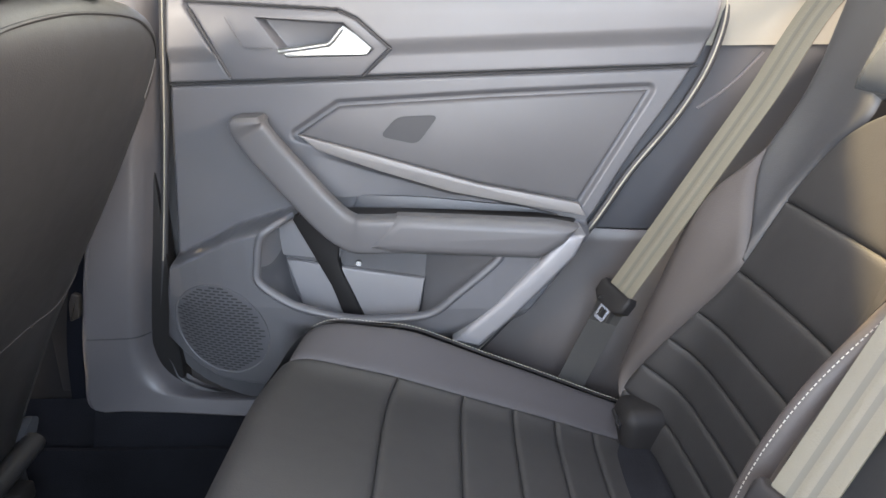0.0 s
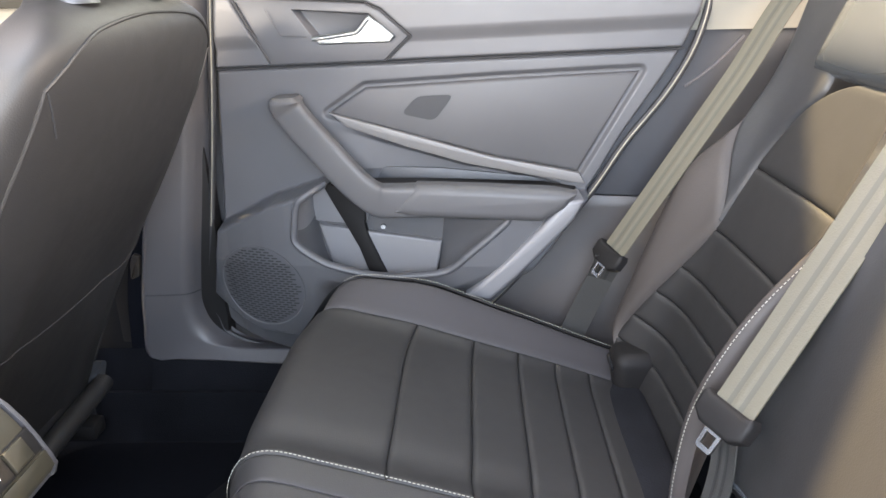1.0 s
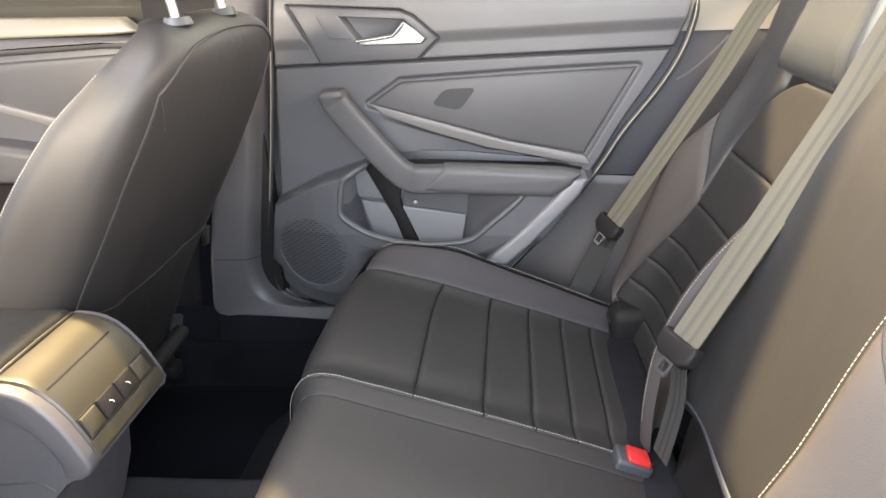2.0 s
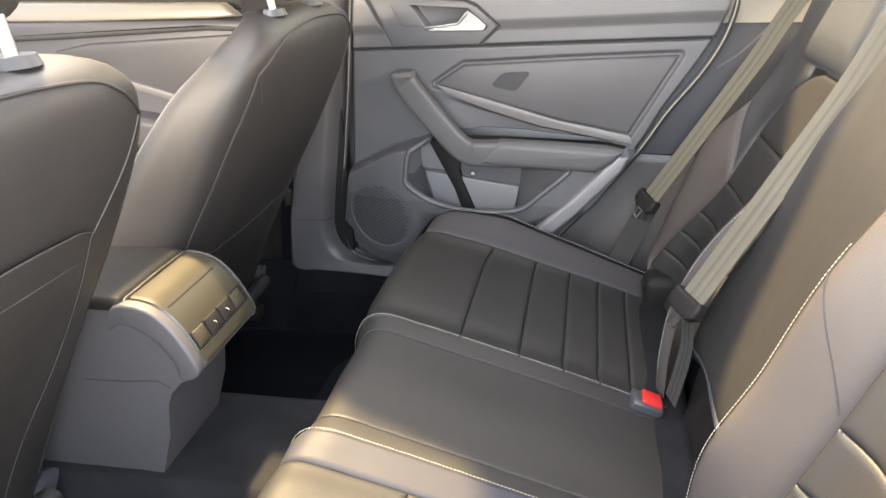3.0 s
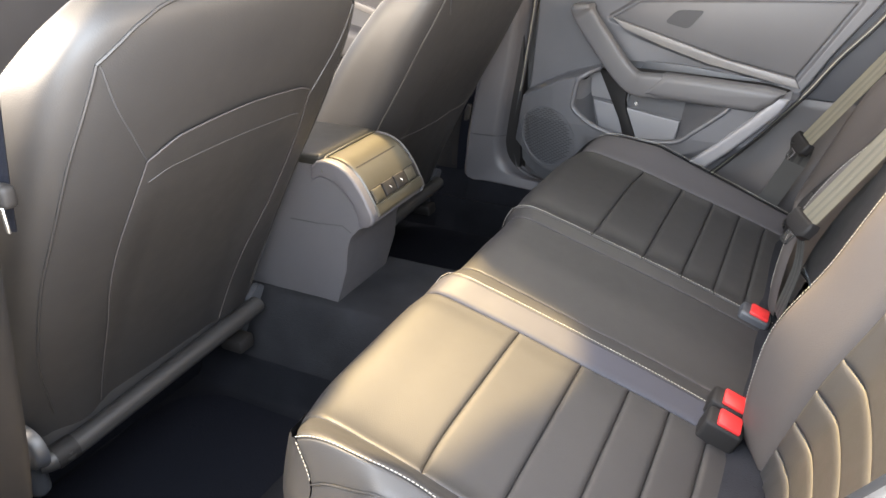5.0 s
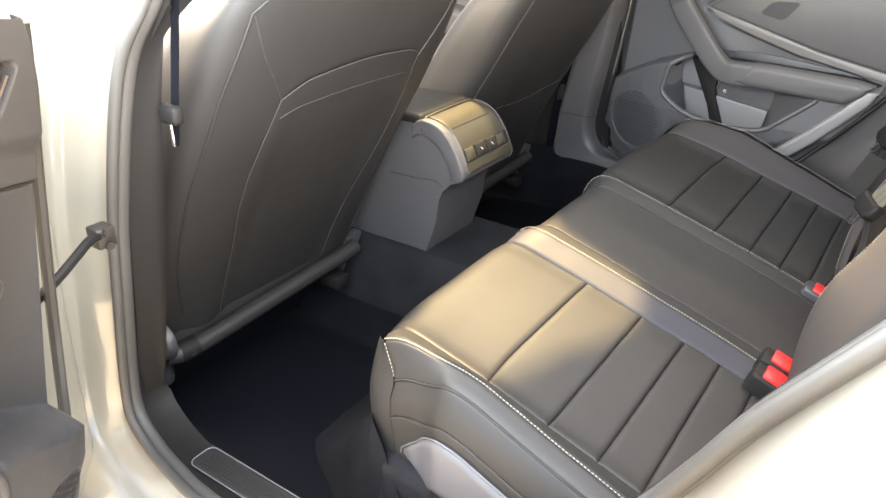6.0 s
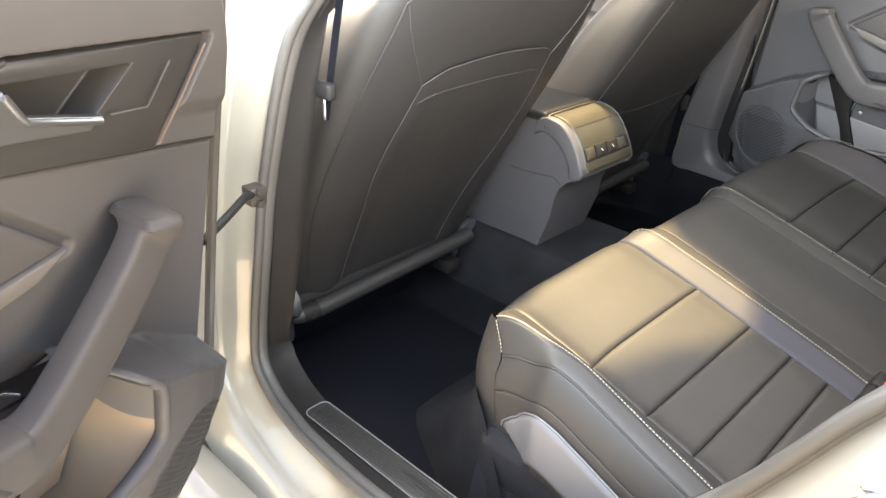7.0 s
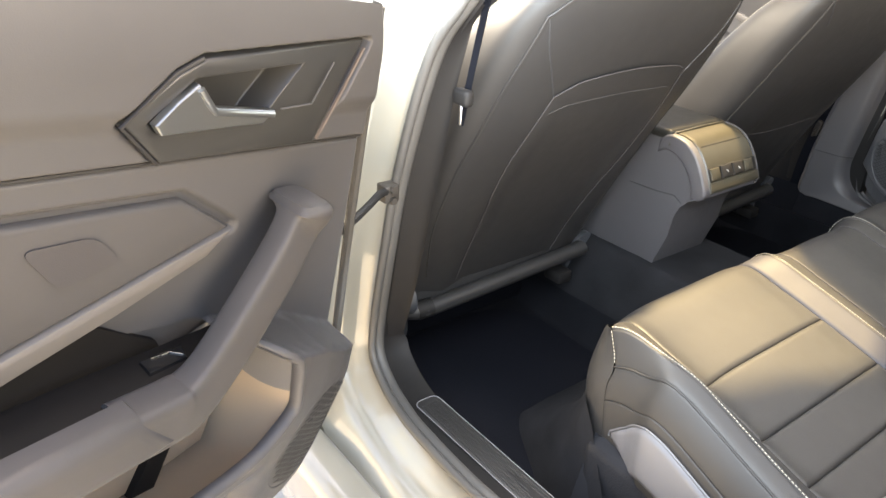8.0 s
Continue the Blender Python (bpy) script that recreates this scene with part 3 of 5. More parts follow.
    # dark strut that carries the pull bar, across the pocket's back
    strut = [(-0.110, 0.715), (-0.030, 0.690), (-0.036, 0.639), (-0.031, 0.615), (0.003, 0.534), (-0.028, 0.531), (-0.049, 0.594), (-0.092, 0.679)]
    part("bar_strut", slab(strut, 0.016, lambda u, v, d: place(u, v, d - 0.012), 0.003, 2), TRAY_BLACK, door, "dark strut below the pull bar")
    part("upper_liner", slab([(-0.134, 0.700), (-0.088, 0.712), (-0.020, 0.690), (-0.036, 0.632), (-0.126, 0.640)], 0.006, lambda u, v, d: place(u, v, d - 0.016), 0.002, 2), GREY_PLASTIC, door, "pale panel above the pocket liner")
    # armrest and pull bar
    arm = [(0.064, 0.731), (0.17, 0.728), (0.283, 0.723), (0.320, 0.716), (0.300, 0.690), (0.265, 0.669), (0.15, 0.672), (0.053, 0.675), (0.016, 0.682)]
    part("armrest", slab(arm, 0.032, lambda u, v, d: place(u, v, d + 0.055), 0.016, 5), SOFT_TOUCH, door, "padded armrest with a rounded edge")
    bar = curve_through([(-0.149, 0.866, 0.030), (-0.147, 0.850, 0.034), (-0.132, 0.828, 0.041), (-0.093, 0.785, 0.050), (-0.040, 0.727, 0.057), (-0.008, 0.703, 0.060), (0.018, 0.699, 0.061), (0.075, 0.701, 0.062)], 6)
    k = len(bar) - 1
    widths = [0.040 + 0.011 * smooth_step(i / 4) + 0.002 * smooth_step((i - 24) / 12) for i in range(k + 1)]
    part("pull_bar", sweep(bar, widths, [0.050 + 0.010 * smooth_step(i / 3) - 0.028 * smooth_step((i - 3) / 7) + 0.010 * smooth_step((i - 24) / 12) for i in range(k + 1)], place, 0.36, 28), SOFT_TOUCH, door, "sloping moulded pull bar")
    # handle plate with its recess
    plate = bmesh.new()
    inner = [Vector((x, z)) for x, z in RECESS]
    mid = sum(inner, Vector((0, 0))) / len(inner)
    edges = []
    loops = []
    for loop in (BEZEL, RECESS):
        vs = [plate.verts.new((x, z, 0.0)) for x, z in loop]
        loops.append(vs)
        edges += [plate.edges.new((p, q)) for p, q in zip(vs, vs[1:] + vs[:1])]
    bmesh.ops.triangle_fill(plate, use_beauty=True, edges=edges)
    rim = []
    for vs, grow, c in ((loops[0], 1.035, Vector((-0.09, 0.968))), (loops[1], 0.93, mid)):
        low = []
        for v in vs:
            o = c + (Vector((v.co.x, v.co.y)) - c) * grow
            low.append(plate.verts.new((o.x, o.y, -0.016 if grow > 1 else -0.034)))
        for i in range(len(vs)):
            j = (i + 1) % len(vs)
            plate.faces.new((vs[i], vs[j], low[j], low[i]))
        rim.append(low)
    plate.faces.new(rim[1])
    bmesh.ops.recalc_face_normals(plate, faces=plate.faces[:])
    sharp = [e for e in plate.edges if len(e.link_faces) == 2 and e.calc_face_angle(0) > 0.6]
    bmesh.ops.bevel(plate, geom=sharp, offset=0.0022, segments=2, affect="EDGES", profile=0.5)
    for v in plate.verts:
        t = v.co.y - (0.907 + 0.022 * (v.co.x + 0.27) / 0.76)
        v.co = place(v.co.x, v.co.y, v.co.z + 0.012 + 0.008 * smooth_step((t - 0.025) / 0.03) - 0.012 * smooth_step((t - 0.085) / 0.03))
    part("handle_plate", plate, PLATE_DARK if painted else DOOR_PLASTIC, door, "faceted plate round the door handle")
    lever = [(-0.101, 0.957), (-0.060, 0.9615), (-0.026, 0.966), (-0.006, 0.988), (0.014, 0.974), (0.033, 0.957), (0.026, 0.948), (-0.088, 0.946)]
    part("door_handle", slab(lever, 0.008, lambda u, v, d: place(u, v, d + 0.0125 + 0.004 * smooth_step((u + 0.06) / 0.07)), 0.0018, 3), CHROME, door, "satin chrome release lever", False)
    part("lever_edge", tube([place(x, z, d) for x, z, d in ((-0.099, 0.9535, 0.0195), (-0.060, 0.958, 0.0205), (-0.027, 0.9625, 0.0225), (-0.021, 0.968, 0.0235), (-0.007, 0.984, 0.0240))], 0.0032, 10), CHROME, door, "bright upper edge of the lever")
    c = Vector((-0.09, 0.968))
    outline = [c + (Vector(q) - c) * 1.022 for q in BEZEL]
    part("plate_joint", tube([place(q.x, q.y, 0.0095 + 0.008 * smooth_step((q.y - 0.93) / 0.03)) for q in outline[1:5]], 0.0021, 6), MATTE_BLACK, door, "dark joint round the handle plate")
    part("crease_joint", tube([place(x, 0.9065 + 0.022 * (x + 0.27) / 0.76, 0.0005) for x in lin(-0.268, 0.485, 40)], 0.0017, 6), MATTE_BLACK, door, "dark joint under the upper lining")
    groove = [(-0.172, 1.000), (-0.150, 0.960), (-0.108, 0.958)]
    part("plate_groove", tube([place(x, z, 0.0200) for x, z in groove], 0.0010, 6), DOOR_PLASTIC, door)
    part("bezel_line", tube([place(x, z, 0.0135 + 0.03 * max(0, z - 0.93) * (z < 1.0)) for x, z in ((-0.2235, 1.012), (-0.20, 0.967), (-0.1745, 0.9185))], 0.0019, 6), TAUPE if painted else MATTE_BLACK, door)
    # speaker with slots
    disc = bmesh.new()
    bmesh.ops.create_grid(disc, x_segments=60, y_segments=60, size=0.078)
    for v in disc.verts:
        a_, b_ = v.co.x, v.co.y
        v.co.x, v.co.y = a_ * math.sqrt(1 - 0.5 * (b_ / 0.078) ** 2), b_ * math.sqrt(1 - 0.5 * (a_ / 0.078) ** 2)
    for v in disc.verts:
        v.co = place(-0.217 + v.co.x, 0.541 + v.co.y, float(shell_reach(-0.217 + v.co.x)) - float(shell_tilt(0.541 + v.co.y)) - 0.0015)
    grille = part("speaker_grille", disc, DOOR_PLASTIC, door, "dark speaker grille with short slots", False)
    slots = bmesh.new()
    for j in range(-15, 16):
        z = 0.0049 * j
        reach = math.sqrt(max(0, 0.076 ** 2 - z * z))
        x = 0.014 * math.ceil((-reach - (0.007 if j % 2 else 0.0)) / 0.014) + (0.007 if j % 2 else 0.0)
        while x + 0.012 < reach:
            b = box(-0.217 + x, -0.217 + x + 0.010, 0, 0.0008, 0.541 + z, 0.541 + z + 0.0024, 0)
            base = len(slots.verts)
            vs = [slots.verts.new(place(v.co.x, v.co.z, float(shell_reach(v.co.x)) - float(shell_tilt(v.co.z)) + 0.0002 + 0.3 * v.co.y)) for v in b.verts]
            for f in b.faces:
                slots.faces.new([vs[v.index] for v in f.verts])
            b.free()
            x += 0.014
    tagged(part("grille_slots", slots, MATTE_BLACK, grille, "", False), kind="stuff")
    # lower rear finisher
    fin = [(0.330, 0.704), (0.316, 0.673), (0.277, 0.628), (0.226, 0.572), (0.180, 0.528), (0.141, 0.536), (0.172, 0.566), (0.209, 0.601), (0.263, 0.658), (0.304, 0.706)]
    part("finisher", slab(fin, 0.080, lambda u, v, d: place(u, v, d), 0.008, 3), GREY_PLASTIC, door, "grey lower finisher along the rear edge")
    if not painted:
        screw = bmesh.new()
        bmesh.ops.create_cone(screw, cap_ends=True, segments=12, radius1=0.005, radius2=0.004, depth=0.004, matrix=Matrix.Translation(place(0.004, 0.653, 0.060)) @ pose(0, 0, 0, 90))
        part("screw", screw, STEEL, door, "bright screw head")
    # seal
    run = [place(FRONT_EDGE(z) - 0.006, z, -0.004) for z in lin(1.05, 0.45, 24)] + [place(x, z, -0.004) for x, z in ((-0.31, 0.415), (-0.23, 0.388), (-0.1, 0.380), (0.06, 0.380))]
    run += [place(REAR_EDGE(z) + 0.007, z, -0.004) for z in lin(0.40, 1.05, 30)]
    run = curve_through(run, 3)
    if not painted:
        run = [p - Vector((0, 0.004, 0)) for p in run]
    part("door_seal", tube(run, 0.006, 8), RUBBER if painted else MATTE_BLACK, door, "black rubber seal round the door edge")
    if not painted:
        part("edge_strip", tube([p + Vector((-0.001, -0.0058, 0)) for p in run[90:]], 0.0014, 8), PALE_STRIP, door, "thin bright edge strip")
        part("front_edge_strip", tube([p + Vector((0.001, -0.0058, 0)) for p in run[:51]], 0.0012, 8), PALE_STRIP, door, "thin bright strip down the front edge")
    return door


right_door = build_door(1, "door_1", "closed rear door with dark grey lining and silver strip", False)
left_door = build_door(-1, "door_2", "open white rear door with dark grey lining and chrome lever", True)
for dr, sg in ((right_door, 1), (left_door, -1)):
    tray = slab([(-0.085, 0.002), (0.07, 0.000), (0.27, 0.000), (0.325, 0.010), (0.306, 0.060), (0.20, 0.062), (0.06, 0.062), (-0.03, 0.040)], 0.004, lambda u, v, d: Vector((u, sg * (door_y(u) - v), 0.7185 - 0.012 * max(0.0, u) - 0.10 * max(0.0, u - 0.24) + d)), 0.0015)
    tray_ob = part("armrest_tray", tray, TRAY_BLACK, dr, "black tray on top of the armrest")
    # dark plate added where shade lies between trim strip and tray
    part("tray_shade", slab(round_poly([(0.060, 0.765), (0.143, 0.742), (0.24, 0.724), (0.320, 0.710), (0.31, 0.698), (-0.030, 0.700), (-0.022, 0.716)], 0.004) if sg < 0 else [(0.0, 0.738), (0.10, 0.735), (0.24, 0.722), (0.320, 0.710), (0.31, 0.698), (-0.020, 0.700)], 0.006, lambda u, v, d: Vector((u, sg * (door_y(u) - d + 0.019), v)), 0.001), TRAY_BLACK if sg < 0 else HARD_PLASTIC, dr, "dark plate for the shade behind the tray")
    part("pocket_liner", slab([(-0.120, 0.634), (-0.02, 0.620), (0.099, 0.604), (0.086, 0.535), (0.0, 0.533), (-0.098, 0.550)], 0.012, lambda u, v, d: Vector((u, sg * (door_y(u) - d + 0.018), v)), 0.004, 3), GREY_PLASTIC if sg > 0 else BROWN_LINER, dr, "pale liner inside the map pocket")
switch = part("window_switch", slab([(-0.030, 0.014), (0.018, 0.014), (0.020, 0.034), (-0.022, 0.034)], 0.004, lambda u, v, d: Vector((u, -(door_y(u) - v), 0.7215 - 0.012 * u + d)), 0.003), GLOSS_BLACK, left_door, "small black window switch")
part("switch_edge", tube([Vector((u, -(door_y(u) - v), 0.7262 - 0.012 * u)) for u, v in ((-0.020, 0.030), (-0.012, 0.020), (0.008, 0.018))], 0.0008, 6), STEEL, left_door, "thin bright edge of the switch")
HINGE = Vector((-0.30, -0.78, 0.70))
spin = Vector((radians(-13.3), radians(-1.3), radians(-72.3)))
left_door.matrix_basis = Matrix.Translation(HINGE + Vector((0.005, -0.108, -0.040))) @ Matrix.Rotation(spin.length, 4, spin.normalized()) @ Matrix.Translation(-HINGE)

# ---- near side of the body ----
body = thing("wall_left", (0, -0.8, 0.2), "white painted body opening with black rubber seal", "car body", kind="structure")
SEAL = [(-0.20, -0.69, 1.06), (-0.246, -0.70, 0.997), (-0.304, -0.705, 0.919), (-0.365, -0.71, 0.744), (-0.398, -0.712, 0.600), (-0.423, -0.715, 0.464), (-0.415, -0.722, 0.400), (-0.367, -0.730, 0.368), (-0.301, -0.740, 0.357), (-0.240, -0.748, 0.357), (-0.10, -0.755, 0.360), (0.04, -0.752, 0.372),
        (0.145, -0.745, 0.43), (0.238, -0.735, 0.525), (0.330, -0.73, 0.650), (0.372, -0.728, 0.722), (0.407, -0.725, 0.788), (0.462, -0.72, 0.872), (0.52, -0.71, 0.96), (0.56, -0.69, 1.06)]
seal_line = curve_through(SEAL, 6)
for k, (r, shift, out_y) in enumerate(((0.011, 0.0, 0.0), (0.007, -0.006, -0.015), (0.006, 0.010, 0.012), (0.010, 0.018, 0.018))):
    line = []
    for i, p in enumerate(seal_line):
        t = (seal_line[min(i + 1, len(seal_line) - 1)] - seal_line[max(i - 1, 0)]).normalized()
        line.append(p + Vector((-t.z, 0, t.x)).normalized() * -shift + Vector((0, out_y, 0)))
    part("opening_seal" if k == 0 else "seal_rib", tube(line, r, 10), RUBBER, body, "ribbed grey rubber opening seal" if k == 0 else "")


def jamb(u, v):
    """Painted metal between the seal and the outer skin."""
    k = v * (len(seal_line) - 1)
    i = min(int(k), len(seal_line) - 2)
    p = seal_line[i].lerp(seal_line[i + 1], k - i)
    t = (seal_line[min(i + 2, len(seal_line) - 1)] - seal_line[max(i - 1, 0)]).normalized()
    out = Vector((-t.z, 0, t.x)) * -1
    spread = table([(0.0, 0.0), (0.15, 0.006), (0.4, 0.026), (0.62, 0.046), (0.72, 0.052), (0.80, 0.062), (1.0, 0.12)])(u)
    y = table([(0.0, 0.0), (0.15, 0.014), (0.4, 0.030), (0.62, 0.046), (0.72, 0.060), (0.80, 0.070), (1.0, 0.10)])(u)
    return p + out * spread + Vector((0, -y + 0.004, 0))


part("jamb", grid(jamb, lin(0, 1, 44), lin(0, 1, 150)), PAINT, body, "glossy white painted door jamb")


def inner_lip(u, v):
    k = v * (len(seal_line) - 1)
    i = min(int(k), len(seal_line) - 2)
    p = seal_line[i].lerp(seal_line[i + 1], k - i)
    t = (seal_line[min(i + 2, len(seal_line) - 1)] - seal_line[max(i - 1, 0)]).normalized()
    out = Vector((-t.z, 0, t.x)) * -1
    sill = smooth_step((0.46 - p.z) / 0.06)
    return p - out * (0.008 - 0.004 * math.sin(math.pi * u)) + Vector((0, 0.006 + (0.010 + 0.040 * sill) * u, 0))


near_edge = table([(0.42, -0.412), (0.53, -0.378), (0.657, -0.347), (0.82, -0.308), (0.874, -0.296), (0.98, -0.262), (1.06, -0.236)])
seal_x = table([(0.42, -0.422), (0.464, -0.420), (0.60, -0.395), (0.744, -0.362), (0.919, -0.301), (0.997, -0.245), (1.06, -0.200)])


def near_pillar(u, z):
    x0, x1 = seal_x(z) + 0.004, near_edge(z)
    return (x0 + max(0.0, x1 - x0) * u, -0.702 + 0.028 * math.sin(u * math.pi / 2), z)


part("pillar_cover", grid(near_pillar, lin(0, 1, 8), lin(0.42, 0.99, 40)), TRAY_BLACK, body, "dark pillar cover inside the opening")
part("opening_cover", grid(inner_lip, lin(0, 1, 6), lin(0, 1, 120)), TRAY_BLACK, body, "dark plastic inside the seal")
plate_ob = part("sill_plate", slab(rounded(-0.300, 0.12, -0.727, -0.684, 0.012), 0.012, lambda u, v, d: Vector((u, v, 0.355 + d)), 0.004, 3), SILL_BLACK, body, "black ribbed sill plate")
for k in range(7):
    part("sill_rib", box(-0.285, 0.10, -0.7215 + 0.0050 * k, -0.7190 + 0.0050 * k, 0.3655, 0.3682, 0.0006, 1), SILL_BLACK, plate_ob)
part("plate_edge", tube([(u, v, 0.3665) for u, v in rounded(-0.300, 0.12, -0.727, -0.684, 0.012)], 0.0008, 6, True), GREY_PLASTIC, plate_ob, "pale edge line of the plate")
part("sill_cover", box(-0.40, 0.30, -0.735, -0.672, 0.22, 0.357, 0.012, 4), SILL_BLACK, body, "dark sill cover under the plate")
striker = part("striker_plate", slab(rounded(-0.020, 0.020, -0.026, 0.026, 0.007, 4), 0.004, lambda u, v, d: Vector((0.437 + u * 0.55 - d * 0.5, -0.800 + u * 0.25 - d * 0.8, 0.765 + v)), 0.001), STEEL, body, "bright steel striker plate")
part("striker_loop", tube(curve_through([(0.437, -0.803, 0.748), (0.424, -0.826, 0.750), (0.422, -0.830, 0.765), (0.424, -0.826, 0.780), (0.437, -0.803, 0.782)], 5), 0.0042, 10), STEEL, striker, "steel striker loop")
part("outer_sill", box(-1.3, 0.6, -0.90, -0.82, 0.12, 0.28, 0.03, 4), PAINT, body)


# ---- seats ----
PROFILE = curve_through([(-0.080, 0, 0.24), (-0.096, 0, 0.38), (-0.101, 0, 0.49), (-0.092, 0, 0.543), (-0.064, 0, 0.565), (0.0, 0, 0.549), (0.07, 0, 0.528), (0.15, 0, 0.504), (0.25, 0, 0.474), (0.34, 0, 0.444), (0.43, 0, 0.412)], 10)
RUN = [0.0]
for a, b in zip(PROFILE, PROFILE[1:]):
    RUN.append(RUN[-1] + (b - a).length)
CUSHION_LIFT = table([(0.0, 0.004), (0.10, 0.003), (0.142, 0.009), (0.152, 0.009), (0.195, -0.002), (0.24, 0.0), (0.48, 0.0), (0.52, 0.010), (0.574, 0.050), (0.60, 0.044), (0.635, -0.01), (0.66, -0.07)])


def along(s):
    s = min(max(s, 0.0), RUN[-1] - 1e-6)
    i = int(np.searchsorted(RUN, s, side="right")) - 1
    i = min(max(i, 0), len(PROFILE) - 2)
    t = (PROFILE[i + 1] - PROFILE[i]).normalized()
    return PROFILE[i].lerp(PROFILE[i + 1], (s - RUN[i]) / (RUN[i + 1] - RUN[i])), Vector((-t.z, 0, t.x))


def run_at(x):
    """How far along the cushion's profile its top reaches x."""
    for i in range(len(PROFILE) - 1, 0, -1):
        if PROFILE[i - 1].x <= x:
            return RUN[i]
    return 0.0


def cushion_surface(y, s):
    p, n = along(s)
    lift = CUSHION_LIFT(abs(y)) * (1 - 0.42 * smooth_step((abs(y) - 0.45) / 0.07) * smooth_step((0.06 - p.x) / 0.16)) * (1 - 0.35 * smooth_step((s - run_at(0.1)) / 0.3))
    back = max(0.0, (abs(y) - 0.38) / 0.25) ** 3 * 0.125 * (1 - smooth_step((p.x + 0.10) / 0.30))
    ahead = 0.020 * smooth_step((abs(y) - 0.12) / 0.09) * (1 - smooth_step((p.x + 0.10) / 0.18))
    return Vector((p.x + back - ahead, y, p.z)) + n * lift, n


cushion = thing("rear_seat_cushion", (0.1, 0, 0.30), "black leatherette rear bench cushion with cream stitching", "car seat")
S_FRONT, S_CORNER, S_CROSS, S_END = 0.14, run_at(-0.080), run_at(0.055), run_at(0.42)
RIBS = [run_at(x) for x in (0.055, 0.145, 0.215, 0.275, 0.325, 0.362)]
part("middle_panel", puff_patch(cushion_surface, -0.112, 0.112, S_FRONT, S_END, 0.003, 0.006, 40, 70), LEATHER, cushion)
for s in (1, -1):
    def lohi(a, b):
        return (min(s * a, s * b), max(s * a, s * b))
    part("seam_strip", puff_patch(cushion_surface, *lohi(0.112, 0.149), S_FRONT, S_END, 0.002, 0.004, 14, 70), LEATHER, cushion)
    rib_from = 0.150 if s > 0 else 0.195
    if s < 0:
        part("inner_bolster", puff_patch(cushion_surface, *lohi(0.147, 0.195), S_FRONT, S_END, 0.006, 0.008, 16, 70), LILAC, cushion, "lilac grey strip beside the ribs")
    part("front_panel", puff_patch(cushion_surface, *lohi(rib_from, 0.520), S_FRONT, S_CROSS, 0.005, 0.009, 50, 60), LEATHER, cushion, "smooth front panel")
    for a, b in zip(RIBS, RIBS[1:]):
        part("rib_panel", puff_patch(cushion_surface, *lohi(rib_from, 0.520), a, b, 0.005, 0.008, 50, 20), LEATHER, cushion)
    part("rear_strip", puff_patch(cushion_surface, *lohi(0.150, 0.555), RIBS[-1], S_END, 0.010, 0.014, 40, 16), LEATHER, cushion, "smooth strip behind the ribs")
    part("thin_piping", tube([cushion_surface(s * 0.112, t)[0] + cushion_surface(s * 0.112, t)[1] * 0.0006 for t in lin(S_FRONT + 0.06, S_END, 70)], 0.0010, 6), BOLSTER, cushion, "thin pale piping beside the middle panel")
    # near bolster takes the darker leather to paint the shade on its slope
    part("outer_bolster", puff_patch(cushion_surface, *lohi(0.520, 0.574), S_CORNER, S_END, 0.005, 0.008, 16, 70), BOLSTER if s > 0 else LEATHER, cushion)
    CHEEK_OUT = table([(0.0, 0.0), (0.03, 0.022), (0.055, 0.035), (0.08, 0.042), (0.16, 0.050), (0.24, 0.050)])
    CHEEK_DROP = table([(0.0, 0.0), (0.03, 0.010), (0.055, 0.030), (0.08, 0.056), (0.16, 0.135), (0.24, 0.215)])
    FRONT_DROP = table([(0.0, 0.0), (0.03, 0.040), (0.055, 0.066), (0.08, 0.092), (0.16, 0.170), (0.24, 0.250)])
    FRONT_TUCK = table([(0.0, 0.0), (0.03, 0.024), (0.06, 0.022), (0.12, 0.030), (0.24, 0.050)])

    def side_surface(u, v, s=s):
        """The cushion's outer cheek, from the stitched ridge over a soft shoulder down to the floor."""
        edge, n = cushion_surface(s * 0.577, S_CORNER + v)
        f = smooth_step(v / 0.11)
        drop = CHEEK_DROP(u) * f + FRONT_DROP(u) * (1 - f)
        out = Vector((0, s, 0.6 if u < 0.04 else 0.25)).normalized()
        return Vector((edge.x + FRONT_TUCK(u) * (1 - f), edge.y + s * CHEEK_OUT(u) * (0.55 + 0.45 * f), edge.z - drop)), out
    side_end = S_END - S_CORNER
    part("side_panel", puff_patch(side_surface, 0.0, 0.032, 0.0, side_end, 0.0015, 0.004, 14, 70), LEATHER, cushion, "smooth strip under the stitched edge")
    part("cheek_panel", puff_patch(side_surface, 0.032, 0.082, 0.0, side_end, 0.0015, 0.004, 18, 70), LEATHER, cushion)
    part("cheek_pad", puff_patch(side_surface, 0.082, 0.19, 0.0, side_end, 0.0015, 0.004, 30, 70), LEATHER, cushion)
    pad_lo = lambda v: 0.098 + 0.032 * max(0.0, 1 - (v - 0.008) / 0.05) ** 2
    part("pale_pad", puff_patch(side_surface, pad_lo, lambda v: 0.178 - 0.046 * max(0.0, 1 - (v - 0.008) / 0.05) ** 2, 0.010, side_end, 0.008, 0.012, 30, 70, lambda u, v: 0.003), PAD_GREY, cushion, "smooth pale grey pad set in the cheek")
    part("cheek_piping", tube([side_surface(0.032, v)[0] + Vector((0, s * 0.001, 0.001)) for v in lin(0.0, side_end, 60)], 0.0013, 6), LEATHER, cushion, "piping along the cheek")
